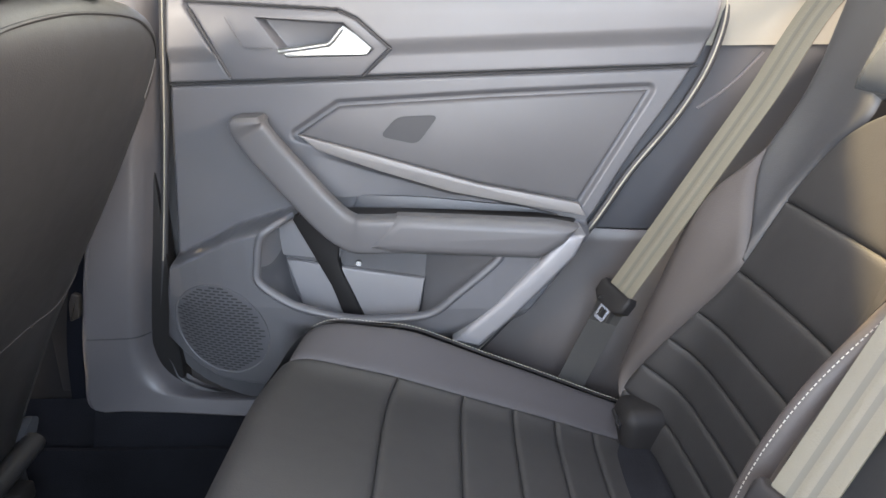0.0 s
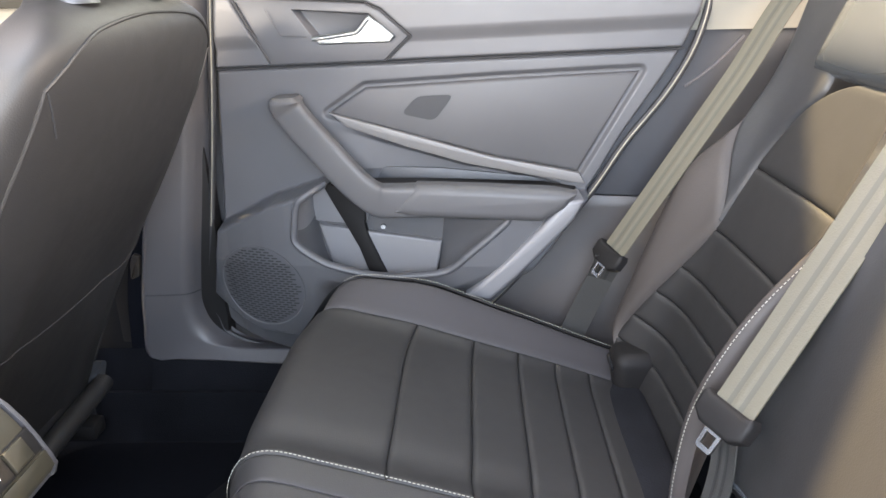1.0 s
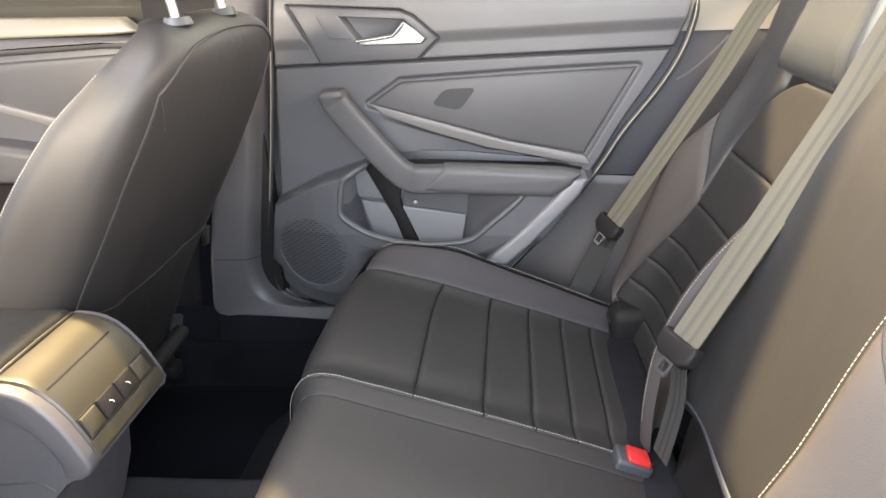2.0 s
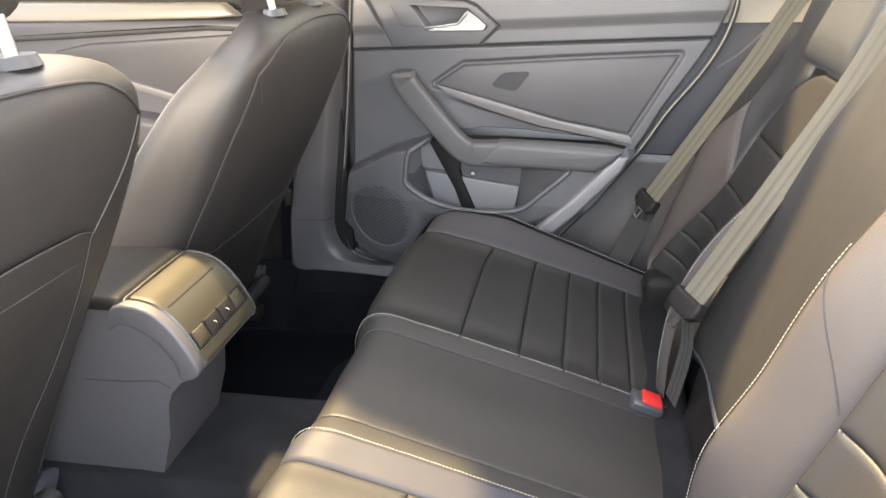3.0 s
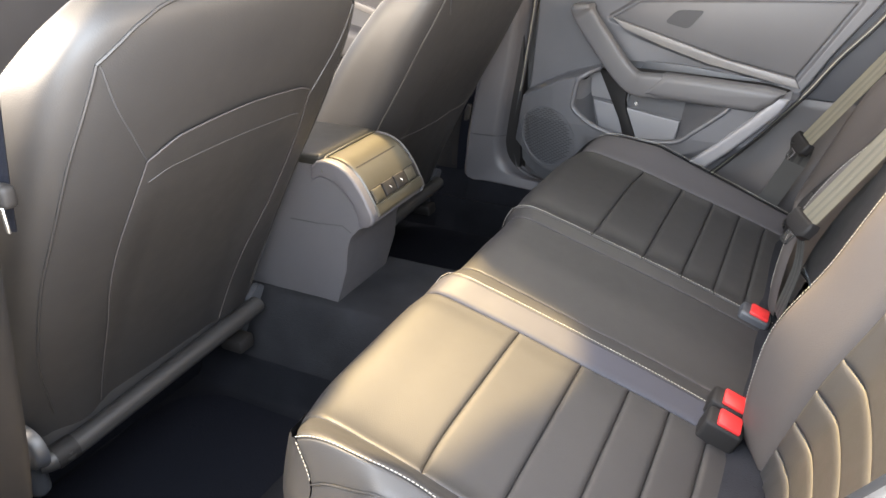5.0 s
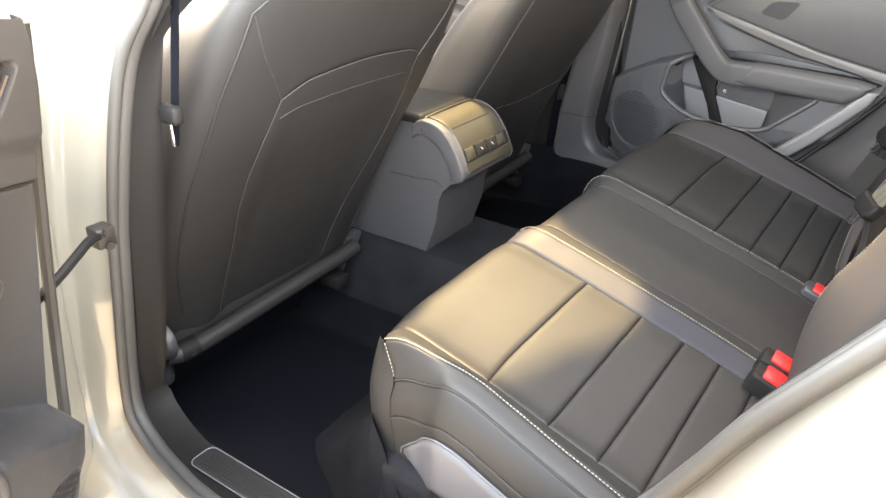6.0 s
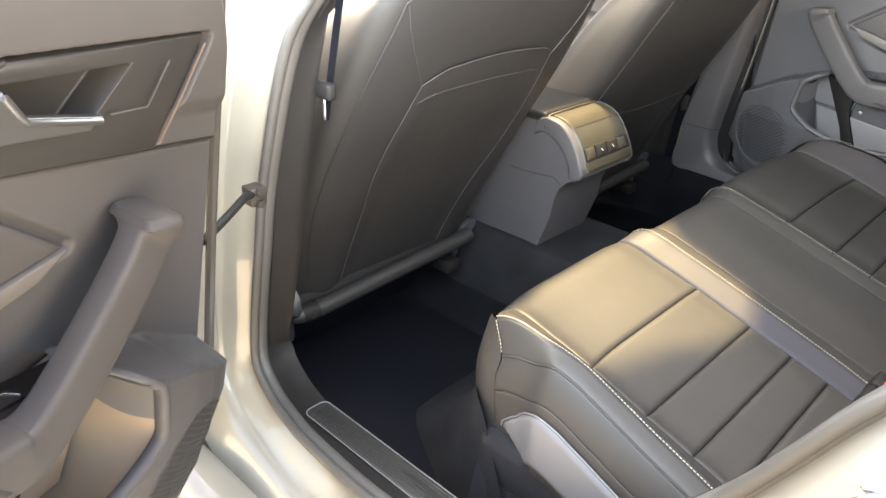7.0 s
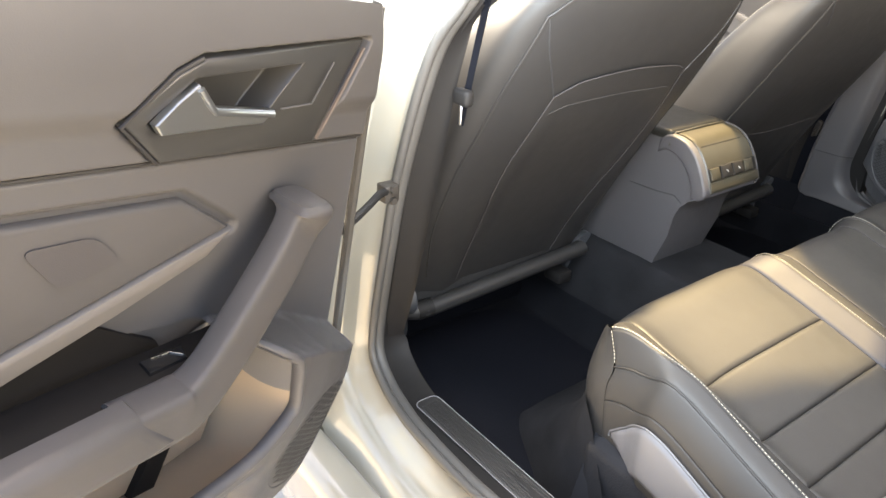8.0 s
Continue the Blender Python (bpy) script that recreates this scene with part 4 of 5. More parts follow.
    pipe = [side_surface(u, 0.010)[0] + Vector((-0.001, s * 0.004, 0)) for u in lin(0.133, 0.130, 3)] + [side_surface(pad_lo(v) - 0.001, v)[0] + Vector((0, s * 0.004, 0)) for v in lin(0.011, side_end, 60)]
    part("pad_piping", tube(pipe, 0.0013, 6), PAD_GREY, cushion, "pale piping round the cheek pad")
    def corner_top(b, s=s):
        p, n = cushion_surface(s * (0.577 - 0.085 * b), S_CORNER - 0.022 * b)
        return p + n * (0.0025 + 0.003 * b)

    def cheek_front(a, b, s=s):
        """The cushion's front corner, from the upright seam round to the front panel."""
        p, top = side_surface(0.20 * a, 0.0)[0], corner_top(b)
        x = p.x + (-0.112 + 0.03 * a - p.x) * (1 - (1 - b) ** 2.2)
        low = Vector((x, p.y + (s * 0.49 - p.y) * b * b, top.z - (side_surface(0.0, 0.0)[0].z - p.z)))
        return top.lerp(low, smooth_step(a / 0.22))
    part("cheek_front", grid(cheek_front, lin(0, 1, 30), lin(0, 1, 20)), LEATHER, cushion, "front corner of the cushion")
    upright = [side_surface(0.031 * k, 0.003)[0] + Vector((-0.001, s * 0.0030, 0.0012)) for k in lin(0.05, 1, 12)]
    part("stitching", stitches(upright), THREAD, cushion, "cream stitching down the corner seam", False)
    line = [sum(((cushion_surface(s * 0.149, t)[0]), cushion_surface(s * 0.149, t)[1] * 0.004), Vector()) for t in lin(S_FRONT + 0.06, S_END, 90)]
    part("stitching", stitches(line), THREAD, cushion, "cream contrast stitching", False)
    line = [sum(((cushion_surface(s * 0.577, t)[0]), cushion_surface(s * 0.577, t)[1] * 0.004), Vector()) for t in lin(S_CORNER + 0.002, S_END, 90)]
    part("stitching", stitches(line), THREAD, cushion, "cream contrast stitching", False)

# backrest
BACK_X = table([(0.40, 0.400), (0.5, 0.440), (0.6, 0.475), (0.7, 0.512), (0.8, 0.552), (0.9, 0.592), (1.0, 0.632), (1.06, 0.660), (1.09, 0.70)])
BACK_LIFT = table([(0.0, 0.022), (0.11, 0.026), (0.15, 0.055), (0.172, 0.083), (0.19, 0.077), (0.232, 0.030), (0.28, 0.0), (0.46, 0.0), (0.515, 0.012), (0.575, 0.055), (0.61, 0.045), (0.65, -0.01), (0.69, -0.08)])
BACK_N = Vector((-0.93, 0, 0.37))


def back_surface(y, z):
    fade = 1 - 0.5 * smooth_step((z - 0.85) / 0.15)
    if abs(y) > 0.46:
        fade = 1 - 0.82 * smooth_step((z - 0.70) / 0.26)
    if 0.13 < abs(y) < 0.26:
        fade = table([(0.42, 0.45), (0.50, 0.85), (0.58, 1.05), (0.68, 0.95), (0.80, 0.50 if y > 0 else 0.95), (0.92, 0.18 if y > 0 else 0.7), (1.05, 0.1 if y > 0 else 0.3)])(z)
    return Vector((BACK_X(z), y, z)) + BACK_N * BACK_LIFT(abs(y)) * fade, BACK_N


def riser(y, v):
    """Carpet that climbs from the foot well to the underside of the cushion."""
    well = smooth_step((abs(y) - 0.10) / 0.10) * (1 - 0.80 * smooth_step((abs(y) - 0.48) / 0.14))
    back = min(0.085, max(0.0, (abs(y) - 0.38) / 0.25) ** 3 * 0.10) + 0.09 * smooth_step((abs(y) - 0.60) / 0.06)
    x = -0.128 + back - 0.170 * (1 - v) ** 1.6 * well - 0.03 * (1 - v)
    top = 0.415 + 0.06 * smooth_step((abs(y) - 0.44) / 0.14) - 0.115 * smooth_step((abs(y) - 0.60) / 0.055)
    return Vector((x, y, 0.226 + (top - 0.226) * v + 0.002 * noise.noise((x * 30, y * 30, v * 9))))


# the riser's paler carpet carries the doorway's light in its colour
part("seat_riser", grid(riser, lin(-0.670, 0.665, 120), lin(0, 1, 24)), LIT_RISER_CARPET, cushion, "carpeted riser under the cushion")
part("side_carpet", grid(lambda x, v: Vector((x, -0.606 - 0.055 * v - 0.006 * math.sin(math.pi * v), 0.440 - 0.02 * smooth_step((x - 0.05) / 0.3) - 0.22 * v + 0.0015 * noise.noise((x * 30, 1.0, v * 9)))), lin(-0.03, 0.42, 40), lin(0, 1, 20)), LIT_RISER_CARPET, cushion, "carpet below the cheek of the cushion")
part("seat_base", box(-0.035, 0.42, -0.628, 0.615, 0.23, 0.44, 0.02, 3), LIT_RISER_CARPET, cushion, "carpeted box under the cushion")
part("seat_gap", box(0.430, 0.60, -0.62, 0.62, 0.25, 0.440, 0.01), CARPET, cushion, "dark carpet behind the cushion")
backrest = thing("rear_bench_seat", (0.5, 0, 0.42), "black leatherette rear backrest with ribbed outer seats", "car seat")
part("middle_back", puff_patch(back_surface, -0.165, 0.145, 0.525, 1.08, 0.020, 0.030, 40, 70, lambda u, v: 0.004), LEATHER, backrest, "folded padded armrest in the middle")
# black sheet paints the shade that the folded armrest throws below it
part("armrest_recess", puff_patch(back_surface, -0.165, 0.145, 0.42, 0.56, 0.006, 0.02, 24, 16, lambda u, v: -0.022), TRAY_BLACK, backrest, "recess under the armrest, its shade put into the colour")
part("armrest_edge", tube([back_surface(y, 0.532 + 0.06 * y)[0] + BACK_N * 0.006 for y in lin(-0.150, 0.135, 30)], 0.0055, 10), SMOOTH_LEATHER, backrest, "shiny lower edge of the armrest")
for s in (1, -1):
    part("inner_bolster", puff_patch(back_surface, *lohi(0.168, 0.235), 0.43, 1.08, 0.012, 0.014, 20, 60), WARM_BOLSTER, backrest)
    rim = table([(0.46, 0.565), (0.50, 0.598), (0.55, 0.611), (0.62, 0.614), (0.69, 0.607), (0.755, 0.590), (0.80, 0.570), (0.83, 0.560), (0.90, 0.566), (1.04, 0.600)])
    rib_end = table([(0.43, 0.560), (0.47, 0.568), (0.493, 0.567), (0.55, 0.552), (0.607, 0.535), (0.695, 0.508), (0.76, 0.500), (0.80, 0.494), (0.85, 0.474), (0.88, 0.450), (0.905, 0.408), (0.918, 0.36)])
    root = table([(0.46, 0.560), (0.493, 0.567), (0.55, 0.552), (0.607, 0.535), (0.695, 0.508), (0.72, 0.514), (0.76, 0.531), (0.80, 0.550), (0.83, 0.5595)])
    crown = table([(0.700, 0.512), (0.72, 0.514), (0.76, 0.531), (0.80, 0.550), (0.83, 0.560), (0.90, 0.566), (1.04, 0.600)])
    inner = table([(0.69, 0.5075), (0.76, 0.500), (0.80, 0.494), (0.85, 0.474), (0.88, 0.450), (0.905, 0.440), (1.04, 0.470)])

    def both(lo, hi, s=s):
        """Two edges as functions of the height, in order across the seat."""
        return (lo, hi) if s > 0 else (lambda v: -hi(v), lambda v: -lo(v))
    part("outer_bolster", puff_patch(back_surface, *both(root, rim), 0.46, 0.829, 0.010, 0.012, 36, 70), WARM_BOLSTER, backrest, "padded side bolster of lighter leatherette")
    part("upper_bolster", puff_patch(back_surface, *both(inner, crown), 0.702, 1.04, 0.008, 0.010, 30, 60), SHOULDER, backrest, "smooth grey side of the shoulder")
    zs = [0.43, 0.475, 0.52, 0.57, 0.62, 0.69, 0.785, 0.917]
    for a, b in zip(zs, zs[1:]):
        part("rib_panel", puff_patch(back_surface, *both(lambda v: 0.235, rib_end), a, b, 0.006, 0.009, 40, 20), LEATHER, backrest)
    part("shoulder_panel", puff_patch(back_surface, *lohi(0.200, 0.490), 0.914, 1.10, 0.030, 0.055, 36, 30, lambda u, v: 0.008), SMOOTH_LEATHER, backrest, "smooth padded shoulder panel")
    line = [back_surface(s * 0.172, z)[0] + BACK_N * 0.0065 for z in lin(0.47, 0.83, 60)]
    part("stitching", stitches(line), THREAD, backrest, "cream contrast stitching", False)
    pipe = [back_surface(s * y, z)[0] - BACK_N * 0.004 for y, z in ((0.566, 0.88), (0.562, 0.83), (0.572, 0.80), (0.592, 0.755), (0.609, 0.69), (0.616, 0.62), (0.613, 0.55), (0.600, 0.50), (0.568, 0.462), (0.520, 0.458))]
    part("piping", tube(curve_through(pipe, 6), 0.0022, 8), WARM_BOLSTER, backrest, "thin piping round the side bolster")
    seam = [back_surface(s * (0.235 - 0.060 * k), 0.70 + 0.10 * k)[0] + BACK_N * 0.006 for k in lin(0, 1, 16)]
    part("seam", tube(seam, 0.0010, 6), LEATHER, backrest)
    guide = thing("child_seat_guide", (0.40, s * 0.50, 0.47), "black plastic child seat anchor guide between cushion and backrest", "anchor guide", "anchor guides")
    y0, y1 = sorted((s * 0.498, s * 0.568))
    part("guide_body", box(0.368, 0.440, y0, y1, 0.420, 0.492, 0.020, 6), TRAY_BLACK, guide)
    part("guide_mouth", tube(curve_through([(0.369, s * 0.512, 0.466), (0.3675, s * 0.532, 0.469), (0.369, s * 0.554, 0.466)], 5), 0.0045, 8), GLOSS_BLACK, guide, "dark slot of the guide")


# front seats
def build_front_seat(label, with_pocket):
    seat = thing("car_seat", (-0.55, 0, 0.25), label, "car seat", "front seats")
    rear_x = table([(0.40, -0.505), (0.50, -0.462), (0.60, -0.410), (0.70, -0.352), (0.80, -0.292), (0.88, -0.250), (0.94, -0.222), (0.99, -0.206), (1.02, -0.208), (1.04, -0.230), (1.05, -0.265)])
    half = table([(0.40, 0.236), (0.50, 0.250), (0.60, 0.258), (0.70, 0.262), (0.85, 0.265), (0.94, 0.255), (0.99, 0.235), (1.02, 0.205), (1.04, 0.165), (1.05, 0.12)])
    depth = table([(0.40, 0.070), (0.6, 0.100), (0.8, 0.105), (0.93, 0.085), (1.0, 0.055), (1.03, 0.035), (1.05, 0.012)])
    power = table([(0.40, 0.44), (0.65, 0.50), (0.85, 0.56), (1.05, 0.50)])

    def ring(a, z):
        w, b, e = half(z), depth(z), power(z)
        c, s = math.cos(a), math.sin(a)
        x = rear_x(z) - b + b * math.copysign(abs(c) ** e, c)
        y = w * math.copysign(abs(s) ** e, s)
        # the middle of the back lies a little hollow between its two bolsters
        if c > 0:
            x -= 0.010 * smooth_step((0.86 - z) / 0.2) * smooth_step((0.16 - abs(y)) / 0.06)
        return Vector((x, y, z))
    part("backrest", grid(ring, [2 * math.pi * i / 120 for i in range(120)], lin(0.40, 1.05, 90), True), LEATHER, seat)

    def skin(y, z, off=0.001):
        w = half(z)
        a = math.asin(max(-1, min(1, math.copysign((min(1, abs(y) / w)) ** (1 / power(z)), y))))
        n = Vector((math.cos(a), math.sin(a) * 0.6, 0.25)).normalized()
        return ring(a, z) + n * off

    def seam_line(name, pts, r=0.0011, off=0.0006, mat=LEATHER, label=""):
        return part(name, tube([skin(y, z, off) for y, z in pts], r, 6), mat, seat, label)

    def smooth_run(pts, n=8):
        return [(p.x, p.y) for p in curve_through([(y, z, 0) for y, z in pts], n)]

    for s_ in (1, -1):
        # piping down the edge of the back, and its short branch towards the pocket
        seam_line("edge_piping", smooth_run([(s_ * 0.216, 0.972), (s_ * 0.227, 0.915), (s_ * 0.234, 0.860), (s_ * 0.238, 0.770), (s_ * 0.238, 0.690), (s_ * 0.229, 0.580), (s_ * 0.205, 0.470)]), 0.0019, 0.0008, LEATHER, "raised piping along the edge of the back")
        seam_line("branch_seam", smooth_run([(s_ * 0.213, 0.971), (s_ * 0.196, 0.928), (s_ * 0.170, 0.886), (s_ * 0.146, 0.850)] if with_pocket else [(s_ * 0.213, 0.971), (s_ * 0.203, 0.948), (s_ * 0.193, 0.926)]), 0.0013, 0.0001, MATTE_BLACK)
        part("front_stitching", stitches([ring(s_ * radians(118), z) + Vector((0, s_ * 0.0012, 0)) for z in lin(0.70, 1.00, 60)]), THREAD, seat, "cream stitching on the front bolster", False)
        part("side_cover", box(-0.68, -0.520, min(s_ * 0.215, s_ * 0.245), max(s_ * 0.215, s_ * 0.245), 0.32, 0.46, 0.014, 3), HARD_PLASTIC, seat, "black recliner cover")
    top_run = smooth_run([(-0.216, 0.972), (-0.195, 0.988), (-0.168, 1.005), (-0.120, 1.020), (0.0, 1.029), (0.120, 1.023), (0.168, 1.006), (0.195, 0.988), (0.216, 0.972)])
    seam_line("top_piping", top_run, 0.0019, 0.0008, LEATHER, "raised piping across the top of the back")
    if with_pocket:
        # map pocket, a taut flap narrower towards its foot
        wide = table([(0.43, 0.126), (0.46, 0.128), (0.56, 0.136), (0.61, 0.143), (0.66, 0.153), (0.72, 0.158), (0.78, 0.155), (0.85, 0.146)])
        rim = table([(-1.0, 0.849), (-0.88, 0.860), (-0.72, 0.870), (0.0, 0.879), (0.72, 0.873), (0.88, 0.867), (1.0, 0.860)])

        def flap(u, v, off=0.0):
            z = 0.425 + (rim(u) - 0.425) * v
            lift = 0.0012 + 0.0035 * math.sqrt(max(0.0, 1 - abs(u) ** 6)) * smooth_step(v / 0.15) + 0.003 * (1 - u * u) * smooth_step((v - 0.75) / 0.25)
            return skin(u * wide(z), z, lift + off)
        part("map_pocket", grid(flap, lin(-1, 1, 48), lin(0, 1, 48)), LEATHER, seat, "flat black map pocket with a folded top edge")
        part("pocket_edge", tube([flap(u, 1.0, 0.0006) for u in lin(-1, 1, 60)], 0.0012, 6), BOLSTER, seat, "folded top edge of the pocket")
        part("pocket_hem", tube([flap(u, 1.0 - 0.094 + 0.012 * u * u, 0.0002) for u in lin(-0.93, 0.86, 40)], 0.0008, 6), MATTE_BLACK, seat)
        for s_ in (1, -1):
            part("pocket_piping", tube([flap(s_, v, 0.0008) for v in lin(0.02, 1, 60)], 0.0011, 6), BOLSTER, seat, "thin pale piping down the pocket")
    else:
        seam_line("back_seam", smooth_run([(-0.225, 0.690), (-0.19, 0.672), (-0.10, 0.655), (0.0, 0.650), (0.10, 0.655), (0.19, 0.672), (0.225, 0.690)]), 0.0010, 0.0002, BOLSTER, "curved seam low across the back")
    part("bottom_bar", tube(curve_through([(-0.500, -0.238, 0.400), (-0.492, -0.220, 0.398), (-0.487, -0.18, 0.400), (-0.483, 0.0, 0.412), (-0.480, 0.192, 0.424), (-0.482, 0.198, 0.425)], 6), 0.0165, 16), SILL_BLACK, seat, "round dark bar under the backrest")
    part("bar_sleeve", tube([(-0.4925, -0.222, 0.398), (-0.489, -0.19, 0.3995)], 0.0185, 16), TRAY_BLACK, seat, "black sleeve on the bar")
    part("bar_bracket", slab(round_poly([(0.197, 0.412), (0.222, 0.420), (0.243, 0.446), (0.230, 0.456), (0.200, 0.442)], 0.008), 0.016, lambda u, v, d: Vector((-0.486 - d, u, v)), 0.003, 2), HARD_PLASTIC, seat, "dark bracket that holds the bar")
    disc = bmesh.new()
    bmesh.ops.create_cone(disc, cap_ends=True, segments=28, radius1=0.036, radius2=0.030, depth=0.018, matrix=Matrix.Translation((-0.500, -0.246, 0.432)) @ pose(0, 0, 0, 90))
    bmesh.ops.bevel(disc, geom=[e for e in disc.edges if len(e.link_faces) == 2 and e.calc_face_angle(0) > 0.8], offset=0.004, segments=2, affect="EDGES", profile=0.5)
    part("hinge_cover", disc, HARD_PLASTIC, seat, "round dark hinge cover at the end of the bar")
    part("plug", box(-0.525, -0.475, 0.145, 0.185, 0.350, 0.378, 0.006, 2), TRAY_BLACK, seat, "black plug hanging under the bar")
    part("cable", tube(curve_through([(-0.515, 0.165, 0.372), (-0.53, 0.15, 0.392), (-0.56, 0.12, 0.385), (-0.64, 0.08, 0.34)], 6), 0.005, 8), MAT_BLACK, seat, "black cable under the seat")
    part("seat_cushion", box(-1.02, -0.50, -0.24, 0.24, 0.36, 0.50, 0.05, 5), LEATHER, seat)
    part("seat_base", box(-0.95, -0.62, -0.19, 0.19, 0.24, 0.37, 0.02, 2), MAT_BLACK, seat)
    for y in (-0.085, 0.085):
        post = part("headrest_post", tube([(-0.244, y, 1.02), (-0.256, y, 1.11)], 0.0062, 14), CHROME, seat, "bright headrest post")
        collar = bmesh.new()
        bmesh.ops.create_cone(collar, cap_ends=True, segments=28, radius1=0.026, radius2=0.021, depth=0.010, matrix=Matrix.Translation((-0.246, y, 1.048)) @ Matrix.Diagonal((0.72, 1, 1, 1)))
        part("post_collar", collar, HARD_PLASTIC, post, "dark oval collar")
    part("headrest", box(-0.345, -0.235, -0.125, 0.125, 1.078, 1.26, 0.035, 6), LEATHER, seat)
    return seat


left_seat = build_front_seat("black leatherette front seat with a map pocket on its back", True)
left_seat.location.y = -0.368
right_seat = build_front_seat("black leatherette front seat with a plain seamed back", False)
right_seat.location = (-0.55, 0.368, 0.234)

# ---- centre console ----
console = thing("centre_console", (-0.4, 0, 0.25), "grey centre console with rear switch panel and padded lid", "console")
Y0, Y1 = -0.099, 0.086
# outline of the console's tail from the lid's joint round the chin and down to the floor
TAIL = [(-0.346, 0.706), (-0.328, 0.7045), (-0.312, 0.700), (-0.297, 0.691), (-0.284, 0.678), (-0.272, 0.661), (-0.262, 0.642), (-0.254, 0.624), (-0.250, 0.613)]
prof = [(-0.90, 0.694), (-0.362, 0.694)] + [(x - 0.006, z - 0.004) for x, z in TAIL] + [(-0.256, 0.602), (-0.284, 0.588), (-0.301, 0.570), (-0.310, 0.548), (-0.317, 0.50), (-0.343, 0.425), (-0.35, 0.30), (-0.90, 0.30)]
part("body", slab(prof, Y1 - Y0 - 0.008, lambda u, v, d: Vector((u, Y0 + 0.004 + d, v)), 0.008, 3), CONSOLE_GREY, console, "lilac grey moulded console body")
inner_rim = [(-0.283, 0.596), (-0.284, 0.616), (-0.292, 0.632), (-0.302, 0.647), (-0.314, 0.659), (-0.328, 0.668), (-0.342, 0.673), (-0.356, 0.674), (-0.374, 0.664)]
rim_band = [(-0.372, 0.690), (-0.360, 0.702)] + TAIL + [(-0.254, 0.602), (-0.266, 0.594)] + inner_rim
for y0, wide, mat in ((Y0, 0.016, CHEEK), (Y1 - 0.007, 0.007, CONSOLE_GREY)):
    cheek = slab(rim_band, wide, lambda u, v, d: Vector((u, (y0 + wide - d) if y0 < 0 else (y0 + d), v)), 0.005 if y0 < 0 else 0.003, 4)
    part("side_cheek", cheek, mat, console, "lilac rounded rim of the console")
part("side_joint", tube([(-0.43, Y0 + 0.0042, 0.583), (-0.37, Y0 + 0.0042, 0.584), (-0.318, Y0 + 0.0042, 0.589), (-0.300, Y0 + 0.0042, 0.578)], 0.0011, 6), MATTE_BLACK, console)
part("lid", box(-0.80, -0.350, Y0 + 0.005, Y1 - 0.004, 0.684, 0.712, 0.011, 5), LID_LEATHER, console, "black padded lid")
part("lid_seam", stitches([(x, Y0 + 0.0088, 0.7055) for x in lin(-0.46, -0.36, 20)]), THREAD, console, "pale stitching along the lid", False)
part("lid_edge", tube([(-0.3475, Y0 + 0.001, 0.684), (-0.3475, Y0 + 0.004, 0.700), (-0.3475, Y0 + 0.016, 0.7075), (-0.3475, 0.0, 0.709), (-0.3475, Y1 - 0.014, 0.7075), (-0.3475, Y1 - 0.001, 0.690)], 0.0024, 8), CONSOLE_TRIM, console, "thin bright joint below the lid")
FACE = curve_through([(x, 0, z) for x, z in TAIL], 6)
FACE_RUN = [0.0]
for a, b in zip(FACE, FACE[1:]):
    FACE_RUN.append(FACE_RUN[-1] + (b - a).length)


def rear_face(u, v, d):
    """The rounded tail of the console: u down its curve, v across, d out of it."""
    s = min(max(u, 0.0), FACE_RUN[-1] - 1e-6)
    i = min(int(np.searchsorted(FACE_RUN, s, side="right")) - 1, len(FACE) - 2)
    t = (FACE[i + 1] - FACE[i]).normalized()
    p = FACE[i].lerp(FACE[i + 1], (s - FACE_RUN[i]) / (FACE_RUN[i + 1] - FACE_RUN[i]))
    return p + Vector((0, v, 0)) + Vector((-t.z, 0, t.x)) * d


def face_plate(u0, u1, v0, v1, thick, bevel, base=0.0):
    us, vs = lin(u0, u1, 6), lin(v0, v1, 4)
    outline = [(u, v0) for u in us] + [(u1, v) for v in vs[1:]] + [(u, v1) for u in us[::-1][1:]] + [(u0, v) for v in vs[::-1][1:-1]]
    return slab(outline, thick, lambda u, v, d: rear_face(u, v, d + base), bevel, 2)


P0, P1 = Y0 + 0.017, Y1 - 0.008
L = FACE_RUN[-1]
part("rear_panel", grid(lambda a, b: rear_face(a, b, 0.001 - 0.006 * max(0, max(P0 + 0.006 - b, b - P1 + 0.006) / 0.006) ** 2), lin(0, L, 40), lin(P0, P1, 40)), CONSOLE_TRIM, console, "olive bronze rear panel")
part("panel_bar", face_plate(0.052, 0.0545, P0 + 0.010, P1 - 0.022, 0.0010, 0.0004, 0.0006), TRAY_BLACK, console, "dark slot across the panel")
part("switch_recess", face_plate(L - 0.048, L - 0.022, P0 + 0.004, P1 - 0.002, 0.0010, 0.0004, 0.0008), TRAY_BLACK, console, "dark strip that holds the switches")
for y in (-0.026, 0.012):
    sw = part("switch", face_plate(L - 0.047, L - 0.023, y - 0.0175, y + 0.0175, 0.005, 0.002, 0.0012), TRAY_BLACK, console, "black rocker switch")
    part("icon", tube([rear_face(L - 0.037 + 0.005 * k, y - 0.002 + 0.004 * math.sin(2 * k), 0.0066) for k in lin(0, 1, 8)], 0.0005, 6), ICON, sw, "small pale seat symbol")
part("blank_cover", face_plate(L - 0.046, L - 0.023, P0 + 0.006, -0.047, 0.004, 0.0015, 0.0012), CONSOLE_TRIM, console, "bronze blank cover beside the switches")
part("socket_cover", face_plate(L - 0.046, L - 0.024, 0.034, P1 - 0.016, 0.004, 0.0015, 0.0012), CONSOLE_TRIM, console, "bronze blank cover beside the switches")
